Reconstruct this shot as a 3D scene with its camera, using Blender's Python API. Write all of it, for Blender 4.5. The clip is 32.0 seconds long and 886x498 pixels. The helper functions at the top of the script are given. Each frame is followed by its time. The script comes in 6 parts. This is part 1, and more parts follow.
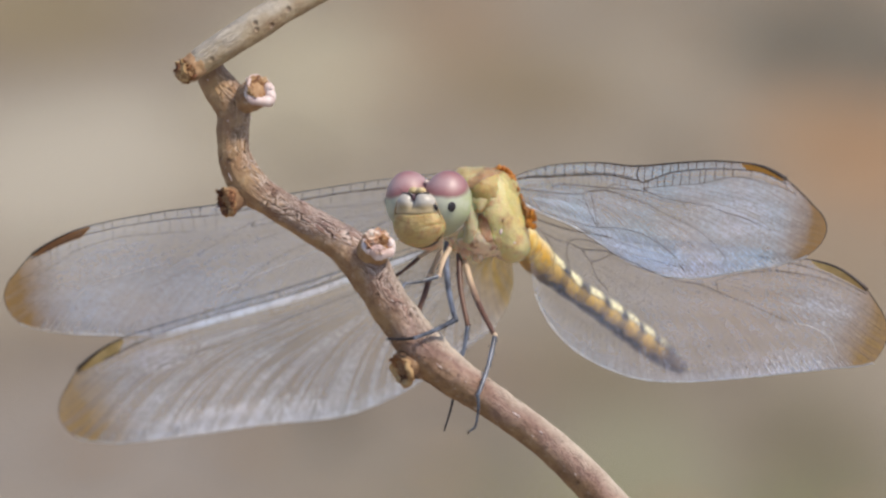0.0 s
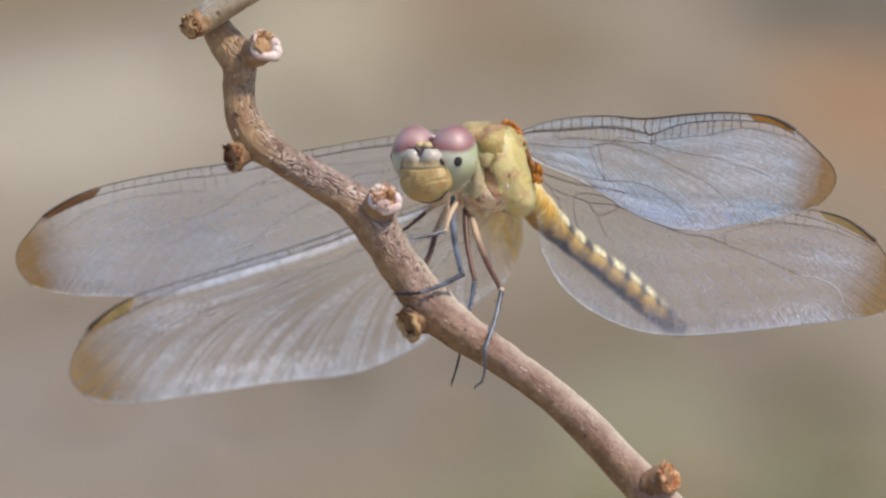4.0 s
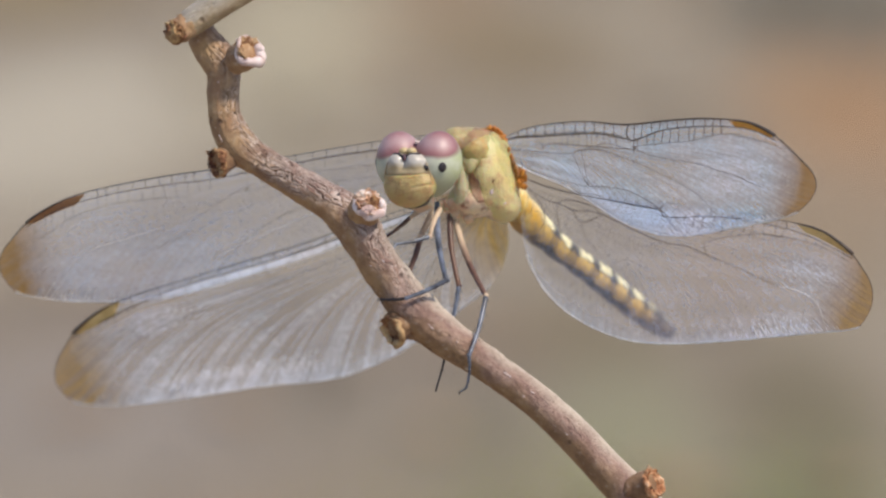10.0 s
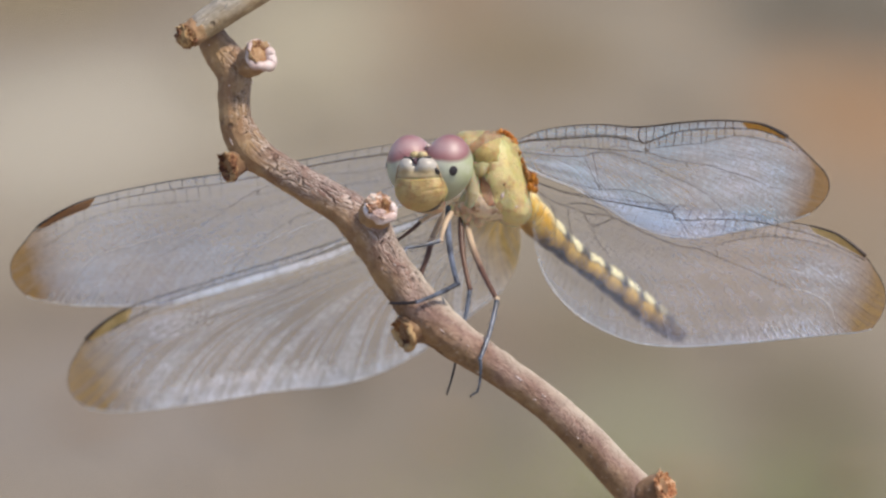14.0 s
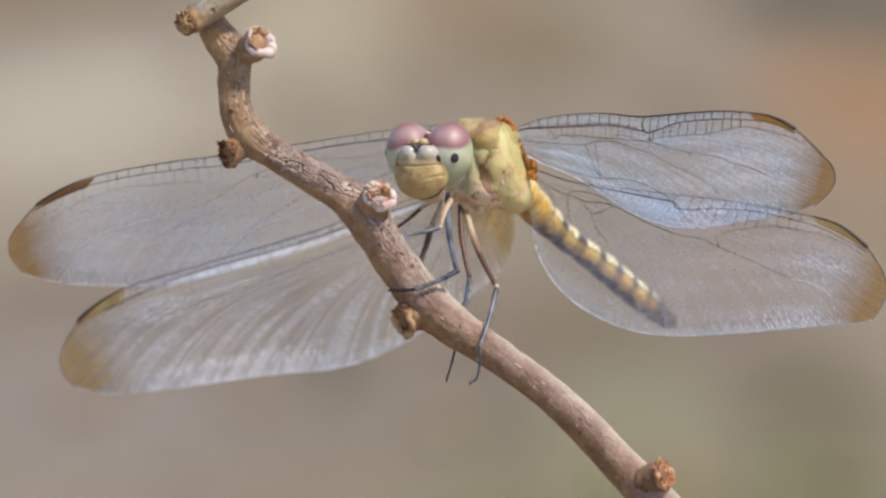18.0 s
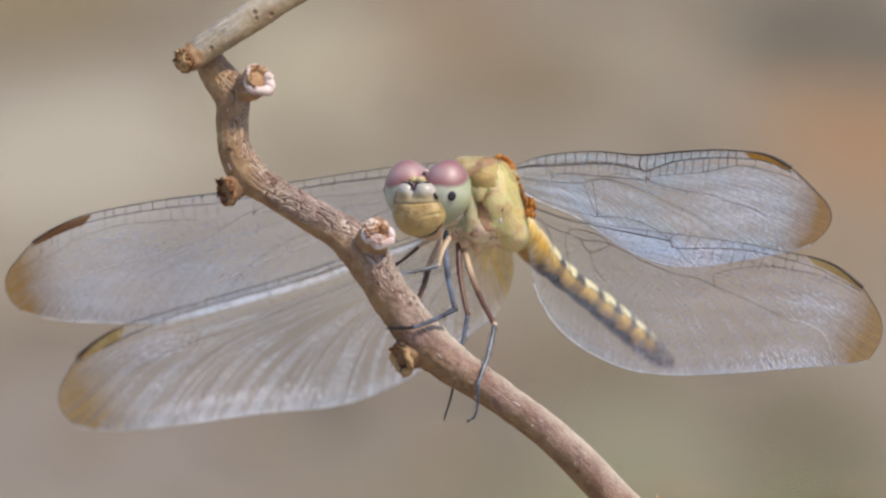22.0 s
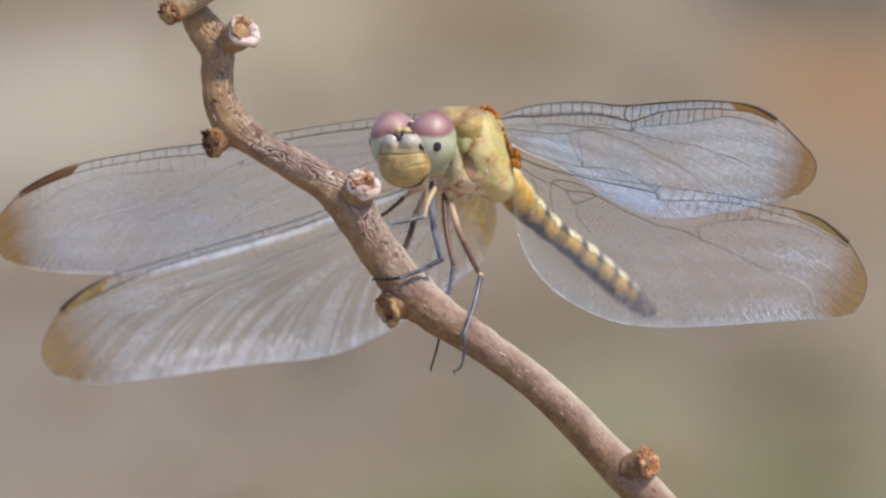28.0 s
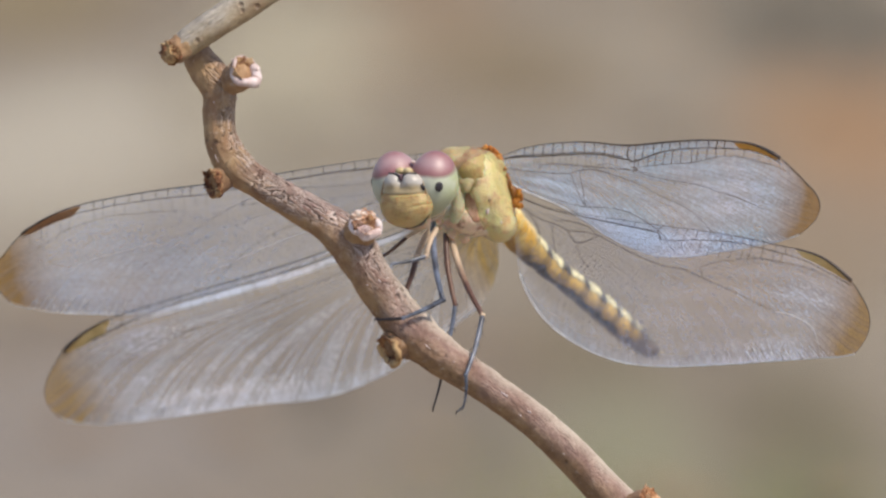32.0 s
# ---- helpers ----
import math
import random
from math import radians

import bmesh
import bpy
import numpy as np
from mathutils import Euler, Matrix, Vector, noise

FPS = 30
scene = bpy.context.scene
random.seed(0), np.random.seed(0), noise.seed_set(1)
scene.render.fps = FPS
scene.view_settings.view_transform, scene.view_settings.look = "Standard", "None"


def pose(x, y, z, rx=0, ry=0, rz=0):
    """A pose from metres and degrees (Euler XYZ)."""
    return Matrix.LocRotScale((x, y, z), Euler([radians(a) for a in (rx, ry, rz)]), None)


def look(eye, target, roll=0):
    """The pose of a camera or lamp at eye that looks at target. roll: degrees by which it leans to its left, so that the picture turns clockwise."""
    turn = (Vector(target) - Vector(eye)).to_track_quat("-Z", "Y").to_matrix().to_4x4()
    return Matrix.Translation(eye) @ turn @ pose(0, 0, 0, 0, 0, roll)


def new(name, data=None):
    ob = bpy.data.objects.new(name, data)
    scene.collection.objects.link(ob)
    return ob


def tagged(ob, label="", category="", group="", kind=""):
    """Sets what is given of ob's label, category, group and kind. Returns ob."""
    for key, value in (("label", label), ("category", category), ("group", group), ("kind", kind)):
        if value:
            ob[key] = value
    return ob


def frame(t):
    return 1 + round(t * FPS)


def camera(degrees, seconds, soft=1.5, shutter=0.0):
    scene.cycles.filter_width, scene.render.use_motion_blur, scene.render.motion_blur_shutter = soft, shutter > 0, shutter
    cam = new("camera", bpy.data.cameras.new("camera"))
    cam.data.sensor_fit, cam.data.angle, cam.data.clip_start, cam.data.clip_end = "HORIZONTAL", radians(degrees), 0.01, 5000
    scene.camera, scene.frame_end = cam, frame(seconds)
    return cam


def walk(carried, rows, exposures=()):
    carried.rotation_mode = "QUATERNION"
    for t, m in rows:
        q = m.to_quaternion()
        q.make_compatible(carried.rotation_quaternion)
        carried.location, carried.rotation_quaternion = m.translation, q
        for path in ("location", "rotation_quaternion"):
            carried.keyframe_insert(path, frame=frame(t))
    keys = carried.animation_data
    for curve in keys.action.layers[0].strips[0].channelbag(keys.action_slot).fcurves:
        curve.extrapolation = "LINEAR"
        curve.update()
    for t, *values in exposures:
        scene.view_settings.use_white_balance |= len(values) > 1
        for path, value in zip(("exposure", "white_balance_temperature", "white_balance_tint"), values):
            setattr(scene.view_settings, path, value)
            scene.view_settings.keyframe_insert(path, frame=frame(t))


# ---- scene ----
# A dragonfly on a dry twig, seen close by a long lens that pans and sways from one place.
EYE = 0.80             # height of the lens over the ground
TILT = -12.0           # first look, downwards
REACH = 0.3429         # from the lens to the insect
SUN_TO = Vector((0.50, -0.24, 0.84)).normalized()

cam = camera(10.0, 32.0, soft=2.45)
cam.data.dof.use_dof = True
cam.data.dof.focus_distance = REACH + 0.0015
cam.data.dof.aperture_fstop = 34.0
# seconds, yaw, pitch, roll
LOOKS = [
    (0, 0.001, -11.999, -0.005),
    (0.5, -0.023, -12.110, -0.191),
    (1, -0.044, -12.055, -0.127),
    (1.5, 0.115, -12.156, 0.022),
    (2, 0.162, -12.293, 0.036),
    (2.5, 0.146, -12.756, -0.160),
    (3, 0.058, -13.036, -0.325),
    (3.5, -0.135, -12.873, -0.275),
    (4, 0.047, -12.511, 0.131),
    (4.5, 0.039, -12.283, 0.001),
    (6.5, 0.033, -12.322, -0.005),
    (7, -0.086, -12.290, 0.136),
    (7.5, -0.051, -12.300, 0.157),
    (8, -0.154, -12.359, 0.126),
    (8.5, -0.108, -12.368, 0.144),
    (9, 0.045, -12.498, -0.013),
    (9.5, 0.006, -12.537, -0.020),
    (10, -0.135, -12.447, 0.132),
    (10.5, -0.085, -12.345, 0.022),
    (11, -0.025, -12.325, 0.096),
    (11.5, -0.069, -12.254, 0.283),
    (12, -0.038, -12.228, 0.047),
    (12.5, -0.110, -12.247, 0.071),
    (13, -0.078, -12.186, 0.193),
    (13.5, -0.005, -12.258, 0.060),
    (14, -0.027, -12.406, 0.222),
    (14.5, -0.081, -12.519, 0.221),
    (15, -0.006, -12.522, 0.062),
    (15.5, -0.014, -12.501, 0.088),
    (17.5, 0.000, -12.585, 0.022),
    (18, -0.006, -12.550, 0.102),
    (18.5, -0.088, -12.528, -0.096),
    (19, -0.176, -12.489, -0.103),
    (19.5, -0.110, -12.434, 0.035),
    (20, -0.043, -12.375, 0.038),
    (20.5, -0.012, -12.290, 0.162),
    (21, -0.045, -12.198, 0.106),
    (21.5, -0.049, -12.135, 0.112),
    (22, -0.015, -12.121, 0.048),
    (22.5, -0.028, -12.130, 0.038),
    (23, 0.069, -12.414, -0.165),
    (23.5, 0.028, -12.350, -0.173),
    (24, 0.018, -12.421, -0.050),
    (24.5, -0.043, -12.315, 0.084),
    (26.5, -0.161, -12.261, 0.521),
    (27, -0.127, -12.636, -0.087),
    (27.5, -0.112, -12.771, 0.379),
    (28, -0.224, -12.680, 0.246),
    (28.5, -0.284, -12.594, 0.115),
    (29, -0.361, -12.617, 0.139),
    (29.5, -0.193, -12.550, 0.133),
    (30, -0.191, -12.517, 0.364),
    (30.5, -0.198, -12.499, 0.171),
    (31, -0.210, -12.423, 0.132),
    (31.5, -0.186, -12.290, 0.209),
    (32, -0.218, -12.225, 0.316),
]
walk(cam, [(t, pose(0, 0, EYE, 90 + pitch, roll, yaw)) for t, yaw, pitch, roll in LOOKS], exposures=[(0, 0.12, 7000, 10), (32, 0.12, 7000, 10)])

# ---- light ----
world = bpy.data.worlds.new("sky")
scene.world = world
world.use_nodes = True
sky = world.node_tree.nodes.new("ShaderNodeTexSky")
sky.sky_type, sky.sun_disc = "NISHITA", False
sky.sun_elevation = math.asin(SUN_TO.z)
sky.sun_rotation = math.atan2(SUN_TO.x, SUN_TO.y)
back = world.node_tree.nodes["Background"]
back.inputs["Strength"].default_value = 0.135
world.node_tree.links.new(sky.outputs[0], back.inputs["Color"])
sun = new("sun", bpy.data.lights.new("sun", "SUN"))
sun.data.energy, sun.data.angle, sun.data.color = 2.85, radians(6), (1.0, 0.93, 0.82)
sun.matrix_world = look((0, 0, 0), -SUN_TO)
sun.location = (1, -1, 4)

# ---- materials ----


class Mat:
    """A node material in the making."""

    def __init__(self, name):
        self.mat = bpy.data.materials.new(name)
        self.mat.use_nodes = True
        self.tree = self.mat.node_tree
        self.bsdf = self.tree.nodes["Principled BSDF"]
        self.out = self.tree.nodes["Material Output"]

    def node(self, kind, **inputs):
        n = self.tree.nodes.new("ShaderNode" + kind)
        for key, value in inputs.items():
            self.put(value, n.inputs[key.replace("_", " ")])
        return n

    def put(self, value, socket):
        if isinstance(value, bpy.types.NodeSocket):
            self.tree.links.new(value, socket)
        elif isinstance(value, tuple) and len(value) == 3 and socket.type == "RGBA":
            socket.default_value = (*value, 1)
        else:
            socket.default_value = value

    def coords(self, which="Object", scale=(1, 1, 1), turn=(0, 0, 0)):
        c = self.node("TexCoord").outputs[which]
        m = self.node("Mapping", Vector=c)
        m.inputs["Scale"].default_value = scale
        m.inputs["Rotation"].default_value = turn
        return m.outputs[0]

    def noise(self, vector, scale, detail=4.0, rough=0.55):
        return self.node("TexNoise", Vector=vector, Scale=scale, Detail=detail, Roughness=rough).outputs["Fac"]

    def math(self, op, a, b=0.0, c=0.0):
        n = self.tree.nodes.new("ShaderNodeMath")
        n.operation = op
        for value, socket in zip((a, b, c), n.inputs):
            self.put(value, socket)
        return n.outputs[0]

    def ramp(self, fac, *stops):
        n = self.node("ValToRGB", Fac=fac)
        e = n.color_ramp.elements
        while len(e) < len(stops):
            e.new(0.5)
        for el, (at, col) in zip(e, stops):
            el.position = at
            el.color = (*col, 1) if isinstance(col, tuple) else (col, col, col, 1)
        return n.outputs[0]

    def mix(self, fac, a, b, blend="MIX"):
        n = self.tree.nodes.new("ShaderNodeMix")
        n.data_type, n.blend_type = "RGBA", blend
        self.put(fac, n.inputs[0])
        self.put(a, n.inputs[6])
        self.put(b, n.inputs[7])
        return n.outputs[2]

    def bump(self, height, strength, distance):
        n = self.node("Bump", Height=height, Strength=strength, Distance=distance)
        self.put(n.outputs[0], self.bsdf.inputs["Normal"])

    def set(self, **inputs):
        for key, value in inputs.items():
            self.put(value, self.bsdf.inputs[key.replace("_", " ")])
        return self.mat


def body_paint(name, a, b, scale=900, rough=0.45, spots=None, gloss=0.4, sub=0.0):
    """Insect cuticle: two tones that mottle into each other, fine pits."""
    m = Mat(name)
    v = m.coords()
    col = m.mix(m.ramp(m.noise(v, scale), (0.35, 0.0), (0.65, 1.0)), a, b)
    if spots:
        col = m.mix(m.ramp(m.noise(v, scale * 0.55, 2.0), (0.60, 0.0), (0.68, 1.0)), col, spots)
    m.bump(m.noise(v, scale * 6, 3.0), 0.25, 0.00006)
    return m.set(Base_Color=col, Roughness=rough, Specular_IOR_Level=gloss, Subsurface_Weight=sub, Subsurface_Scale=0.0006)


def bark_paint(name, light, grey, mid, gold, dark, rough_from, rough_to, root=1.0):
    """Bark: flaking, purple-grey plates on the side painted as sunlit, smooth tan on the side painted as shaded; the
    flakes fade out beyond a stretch of the stem (mm).
    """
    m = Mat(name)
    uv = m.node("TexCoord").outputs["UV"]
    sep = m.node("SeparateXYZ", Vector=uv)
    v = m.coords()
    n2, n4, n5 = m.noise(v, 240, 4.0), m.noise(v, 2600, 5.0, 0.65), m.noise(v, 700, 4.0, 0.6)

    def along(across, per_mm, warp):
        k = m.node("Mapping", Vector=uv)
        k.inputs["Scale"].default_value = (across, per_mm, 1)
        w = m.node("VectorMath")
        w.operation = "MULTIPLY_ADD"
        m.put(m.node("TexNoise", Vector=v, Scale=620.0, Detail=4.0).outputs["Color"], w.inputs[0])
        w.inputs[1].default_value = (warp, warp, 0)
        m.put(k.outputs[0], w.inputs[2])
        return w.outputs[0]

    def span(lo, hi, a, b):
        n = m.node("MapRange", Value=m.math("MULTIPLY_ADD", n2, 8.0, sep.outputs["Y"]))
        n.inputs["From Min"].default_value, n.inputs["From Max"].default_value = lo, hi
        n.inputs["To Min"].default_value, n.inputs["To Max"].default_value = a, b
        return n.outputs[0]

    # sun and shade as colour: flaky pale side, tan opposite
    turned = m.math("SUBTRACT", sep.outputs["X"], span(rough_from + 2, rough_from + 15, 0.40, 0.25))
    sun_side = m.ramp(m.math("MULTIPLY_ADD", n2, 0.5, turned), (0.38, 0.0), (0.54, 1.0))
    flaky = m.math("MULTIPLY", m.math("MULTIPLY", span(rough_to - 3, rough_to + 7, 1.0, 0.10), span(rough_from, rough_from + 6, 0.15, 1.0)), m.math("MULTIPLY_ADD", sun_side, 0.95, 0.05))
    flake = m.node("TexVoronoi", Vector=along(24.0, 0.62, 3.0), Scale=1.0)
    flake.feature = "DISTANCE_TO_EDGE"
    edge = flake.outputs["Distance"]
    crack = m.math("MULTIPLY", m.ramp(edge, (0.02, 1.0), (0.07, 0.0)), m.math("MULTIPLY", flaky, m.ramp(n2, (0.40, 0.25), (0.56, 1.0))))
    lip = m.math("MULTIPLY", m.ramp(edge, (0.05, 0.0), (0.09, 1.0), (0.15, 1.0), (0.26, 0.0)), flaky)
    lip = m.math("MULTIPLY", lip, m.ramp(n5, (0.36, 0.2), (0.50, 1.0)))
    streak = m.noise(along(10.0, 0.16, 0.5), 1.0, 4.0, 0.6)
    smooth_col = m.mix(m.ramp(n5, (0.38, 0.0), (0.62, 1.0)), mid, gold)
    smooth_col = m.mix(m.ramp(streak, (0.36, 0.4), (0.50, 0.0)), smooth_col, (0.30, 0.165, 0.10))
    sun_side_col = m.mix(m.ramp(m.math("MULTIPLY_ADD", streak, 0.6, m.math("MULTIPLY", n5, 0.4)), (0.40, 0.0), (0.60, 1.0)), grey, light)
    # shading painted in towards the root: brown below, purple-brown middle, pale greige top
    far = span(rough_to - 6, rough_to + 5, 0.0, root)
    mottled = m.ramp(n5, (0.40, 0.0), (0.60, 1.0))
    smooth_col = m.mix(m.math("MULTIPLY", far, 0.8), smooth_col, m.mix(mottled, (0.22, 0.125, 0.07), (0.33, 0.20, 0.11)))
    sun_side_col = m.mix(m.math("MULTIPLY", far, 0.8), sun_side_col, m.mix(mottled, (0.27, 0.16, 0.13), (0.37, 0.235, 0.19)))
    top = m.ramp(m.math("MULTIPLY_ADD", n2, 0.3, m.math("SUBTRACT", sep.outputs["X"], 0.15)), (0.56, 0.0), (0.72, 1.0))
    sun_side_col = m.mix(m.math("MULTIPLY", top, far), sun_side_col, m.mix(mottled, (0.52, 0.44, 0.37), (0.60, 0.52, 0.44)))
    col = m.mix(m.math("MULTIPLY", sun_side, span(rough_from + 8, rough_from + 14, 0.2, 1.0)), smooth_col, sun_side_col)
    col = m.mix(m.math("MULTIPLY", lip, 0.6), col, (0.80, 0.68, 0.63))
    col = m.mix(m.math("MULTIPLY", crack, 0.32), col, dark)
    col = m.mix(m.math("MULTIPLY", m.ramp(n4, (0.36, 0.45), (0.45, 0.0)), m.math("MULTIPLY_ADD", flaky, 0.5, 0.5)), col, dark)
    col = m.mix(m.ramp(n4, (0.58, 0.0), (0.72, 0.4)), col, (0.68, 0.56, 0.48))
    pit = m.node("TexVoronoi", Vector=v, Scale=1150.0)
    where = m.ramp(m.noise(v, 150, 2.0), (0.46, 0.0), (0.58, 1.0))
    pits = m.math("MULTIPLY", m.ramp(pit.outputs["Distance"], (0.10, 1.0), (0.26, 0.0)), where)
    col = m.mix(m.math("MULTIPLY", pits, 0.6), col, dark)
    wart = m.node("TexVoronoi", Vector=v, Scale=420.0)
    warts = m.ramp(wart.outputs["Distance"], (0.04, 1.0), (0.13, 0.0))
    col = m.mix(m.math("MULTIPLY", warts, 0.55), col, (0.70, 0.58, 0.50))
    h = m.math("SUBTRACT", m.math("MULTIPLY", lip, 0.6), m.math("MULTIPLY", crack, 0.6))
    h = m.math("ADD", h, m.math("SUBTRACT", m.math("MULTIPLY", n4, m.math("MULTIPLY_ADD", flaky, 0.5, 0.5)), m.math("MULTIPLY", pits, 0.6)))
    h = m.math("ADD", h, m.math("ADD", m.math("MULTIPLY", warts, 0.7), m.math("MULTIPLY", streak, m.math("MULTIPLY_ADD", flaky, 0.3, 0.1))))
    m.bump(h, 1.0, 0.00022)
    return m.set(Base_Color=col, Roughness=0.7, Specular_IOR_Level=0.35)


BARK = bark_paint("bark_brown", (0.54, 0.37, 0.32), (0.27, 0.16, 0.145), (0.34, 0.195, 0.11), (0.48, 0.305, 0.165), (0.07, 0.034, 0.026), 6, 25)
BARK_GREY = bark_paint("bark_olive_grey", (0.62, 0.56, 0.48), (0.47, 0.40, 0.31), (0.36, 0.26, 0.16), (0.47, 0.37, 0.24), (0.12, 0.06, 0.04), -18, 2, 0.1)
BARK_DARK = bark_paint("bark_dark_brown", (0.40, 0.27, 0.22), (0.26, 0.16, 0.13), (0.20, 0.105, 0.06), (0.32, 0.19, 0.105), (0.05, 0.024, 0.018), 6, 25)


def scar_paint(name, *stops):
    """Torn wood: dark hollows, rust and straw."""
    m = Mat(name)
    v = m.coords()
    n1, n2 = m.noise(v, 1300, 4.0, 0.6), m.noise(v, 4200, 3.0)
    col = m.ramp(n1, *zip((0.32, 0.41, 0.50, 0.62), stops))
    col = m.mix(m.ramp(n2, (0.55, 0.0), (0.7, 0.45)), col, stops[2])
    m.bump(m.math("ADD", n1, m.math("MULTIPLY", n2, 0.4)), 1.0, 0.0005)
    return m.set(Base_Color=col, Roughness=0.8, Specular_IOR_Level=0.25)


SCAR = scar_paint("bud_scar_brown", (0.04, 0.02, 0.015), (0.20, 0.085, 0.05), (0.40, 0.22, 0.115), (0.68, 0.48, 0.30))
SCAR_RUST = scar_paint("bud_scar_rust", (0.10, 0.04, 0.025), (0.40, 0.16, 0.08), (0.62, 0.31, 0.16), (0.82, 0.56, 0.38))
SCAR_DARK = scar_paint("bud_scar_dark_rust", (0.03, 0.014, 0.012), (0.17, 0.065, 0.04), (0.36, 0.18, 0.09), (0.66, 0.45, 0.24))
SCAR_PEACH = scar_paint("bud_scar_peach", (0.16, 0.07, 0.045), (0.58, 0.31, 0.19), (0.80, 0.55, 0.42), (0.92, 0.80, 0.72))
RIM = body_paint("scar_rim", (0.84, 0.72, 0.72), (0.58, 0.41, 0.38), 900, 0.5)
RIM_STRAW = body_paint("scar_rim_straw", (0.56, 0.37, 0.19), (0.32, 0.18, 0.09), 1500, 0.6)


def plate_paint(name, pale, tone, stain, stains=0.5):
    """A thorax plate: two tones that run into each other, brownish stains, pits and a waxy gloss."""
    m = Mat(name)
    v = m.coords()
    n1, n2, n3 = m.noise(v, 420, 3.0), m.noise(v, 1100, 4.0, 0.6), m.noise(v, 2600, 3.0)
    col = m.mix(m.ramp(n1, (0.38, 0.0), (0.60, 1.0)), pale, tone)
    col = m.mix(m.ramp(n2, (0.50, 0.0), (0.64, stains)), col, stain)
    col = m.mix(m.ramp(n3, (0.66, 0.0), (0.74, 0.5 * stains)), col, (0.20, 0.13, 0.08))
    m.bump(m.math("ADD", m.math("MULTIPLY", n2, 1.5), m.math("MULTIPLY", n3, 0.6)), 0.5, 0.00012)
    return m.set(Base_Color=col, Roughness=0.48, Specular_IOR_Level=0.45, Subsurface_Weight=0.45, Subsurface_Scale=0.0007)


THORAX = plate_paint("thorax_yellow_green", (0.54, 0.46, 0.22), (0.48, 0.38, 0.16), (0.40, 0.25, 0.14), 0.7)
PLATE_CREAM = plate_paint("plate_cream_yellow", (0.54, 0.46, 0.26), (0.46, 0.36, 0.18), (0.36, 0.22, 0.12), 0.8)
PLATE_BROWN = plate_paint("plate_tan_brown", (0.36, 0.215, 0.12), (0.44, 0.30, 0.16), (0.24, 0.12, 0.07), 0.8)
PLATE_OLIVE = plate_paint("plate_olive_yellow", (0.50, 0.375, 0.15), (0.44, 0.305, 0.12), (0.35, 0.21, 0.09), 0.7)
PLATE_GREEN = plate_paint("plate_pale_green", (0.72, 0.62, 0.33), (0.72, 0.57, 0.24), (0.56, 0.36, 0.20), 0.85)
PLATE_YELLOW = plate_paint("plate_yellow", (0.68, 0.53, 0.18), (0.62, 0.52, 0.24), (0.52, 0.36, 0.12))
PLATE_RUST = plate_paint("plate_red_brown", (0.44, 0.23, 0.15), (0.54, 0.34, 0.23), (0.28, 0.12, 0.08), 0.8)
PLATE_PINK = plate_paint("plate_pinkish_tan", (0.76, 0.54, 0.40), (0.84, 0.68, 0.51), (0.34, 0.17, 0.11), 1.0)
NECK_PALE = plate_paint("neck_pale_green", (0.48, 0.46, 0.28), (0.56, 0.50, 0.34), (0.38, 0.27, 0.17), 0.8)
PALE = body_paint("underside_pinkish", (0.64, 0.44, 0.31), (0.72, 0.55, 0.38), 900, 0.5, (0.34, 0.19, 0.13), sub=0.5)
ORANGE = body_paint("wing_base_orange", (0.70, 0.28, 0.03), (0.44, 0.13, 0.02), 1400, 0.45, (0.22, 0.07, 0.02))
SEAM = body_paint("seam_brown", (0.42, 0.28, 0.16), (0.30, 0.18, 0.10), 1200, 0.5)
BROWN_TOP = body_paint("thorax_back_brown", (0.40, 0.24, 0.13), (0.52, 0.38, 0.21), 700, 0.5)
CREAM = body_paint("face_cream", (0.42, 0.33, 0.19), (0.52, 0.44, 0.29), 700, 0.42, gloss=0.5)
OLIVE = plate_paint("labrum_olive_yellow", (0.56, 0.42, 0.20), (0.48, 0.33, 0.13), (0.36, 0.20, 0.09), 0.6)


def forehead_paint():
    """White and glossy above, tan towards the groove."""
    m = Mat("forehead_white")
    v = m.coords()
    z = m.node("SeparateXYZ", Vector=v).outputs["Z"]
    n = m.noise(v, 700)
    k = m.math("MULTIPLY_ADD", z, 1000.0, m.math("MULTIPLY_ADD", n, 0.6, -0.3))
    col = m.mix(m.ramp(k, (0.12, 0.0), (0.50, 1.0)), m.mix(n, (0.44, 0.33, 0.19), (0.52, 0.42, 0.26)), m.mix(n, (0.58, 0.55, 0.52), (0.48, 0.43, 0.39)))
    m.bump(m.noise(v, 3500, 3.0), 0.3, 0.00006)
    return m.set(Base_Color=col, Roughness=0.34, Specular_IOR_Level=0.6)


FOREHEAD = forehead_paint()
DARK = body_paint("cuticle_black", (0.025, 0.022, 0.03), (0.05, 0.04, 0.045), 800, 0.35)
EYE_BACK = body_paint("head_pale_green", (0.34, 0.37, 0.23), (0.30, 0.31, 0.18), 500, 0.5)
VERTEX = body_paint("vertex_gold", (0.58, 0.42, 0.18), (0.62, 0.50, 0.30), 900, 0.4)
ORANGE_DULL = body_paint("rusty_groove", (0.30, 0.15, 0.07), (0.20, 0.10, 0.05), 900, 0.5)
PIT = body_paint("pit_purple", (0.10, 0.05, 0.07), (0.20, 0.12, 0.14), 1500, 0.4)
LEG_BLUE = body_paint("leg_slate", (0.18, 0.21, 0.29), (0.035, 0.038, 0.055), 900, 0.35, gloss=0.6)


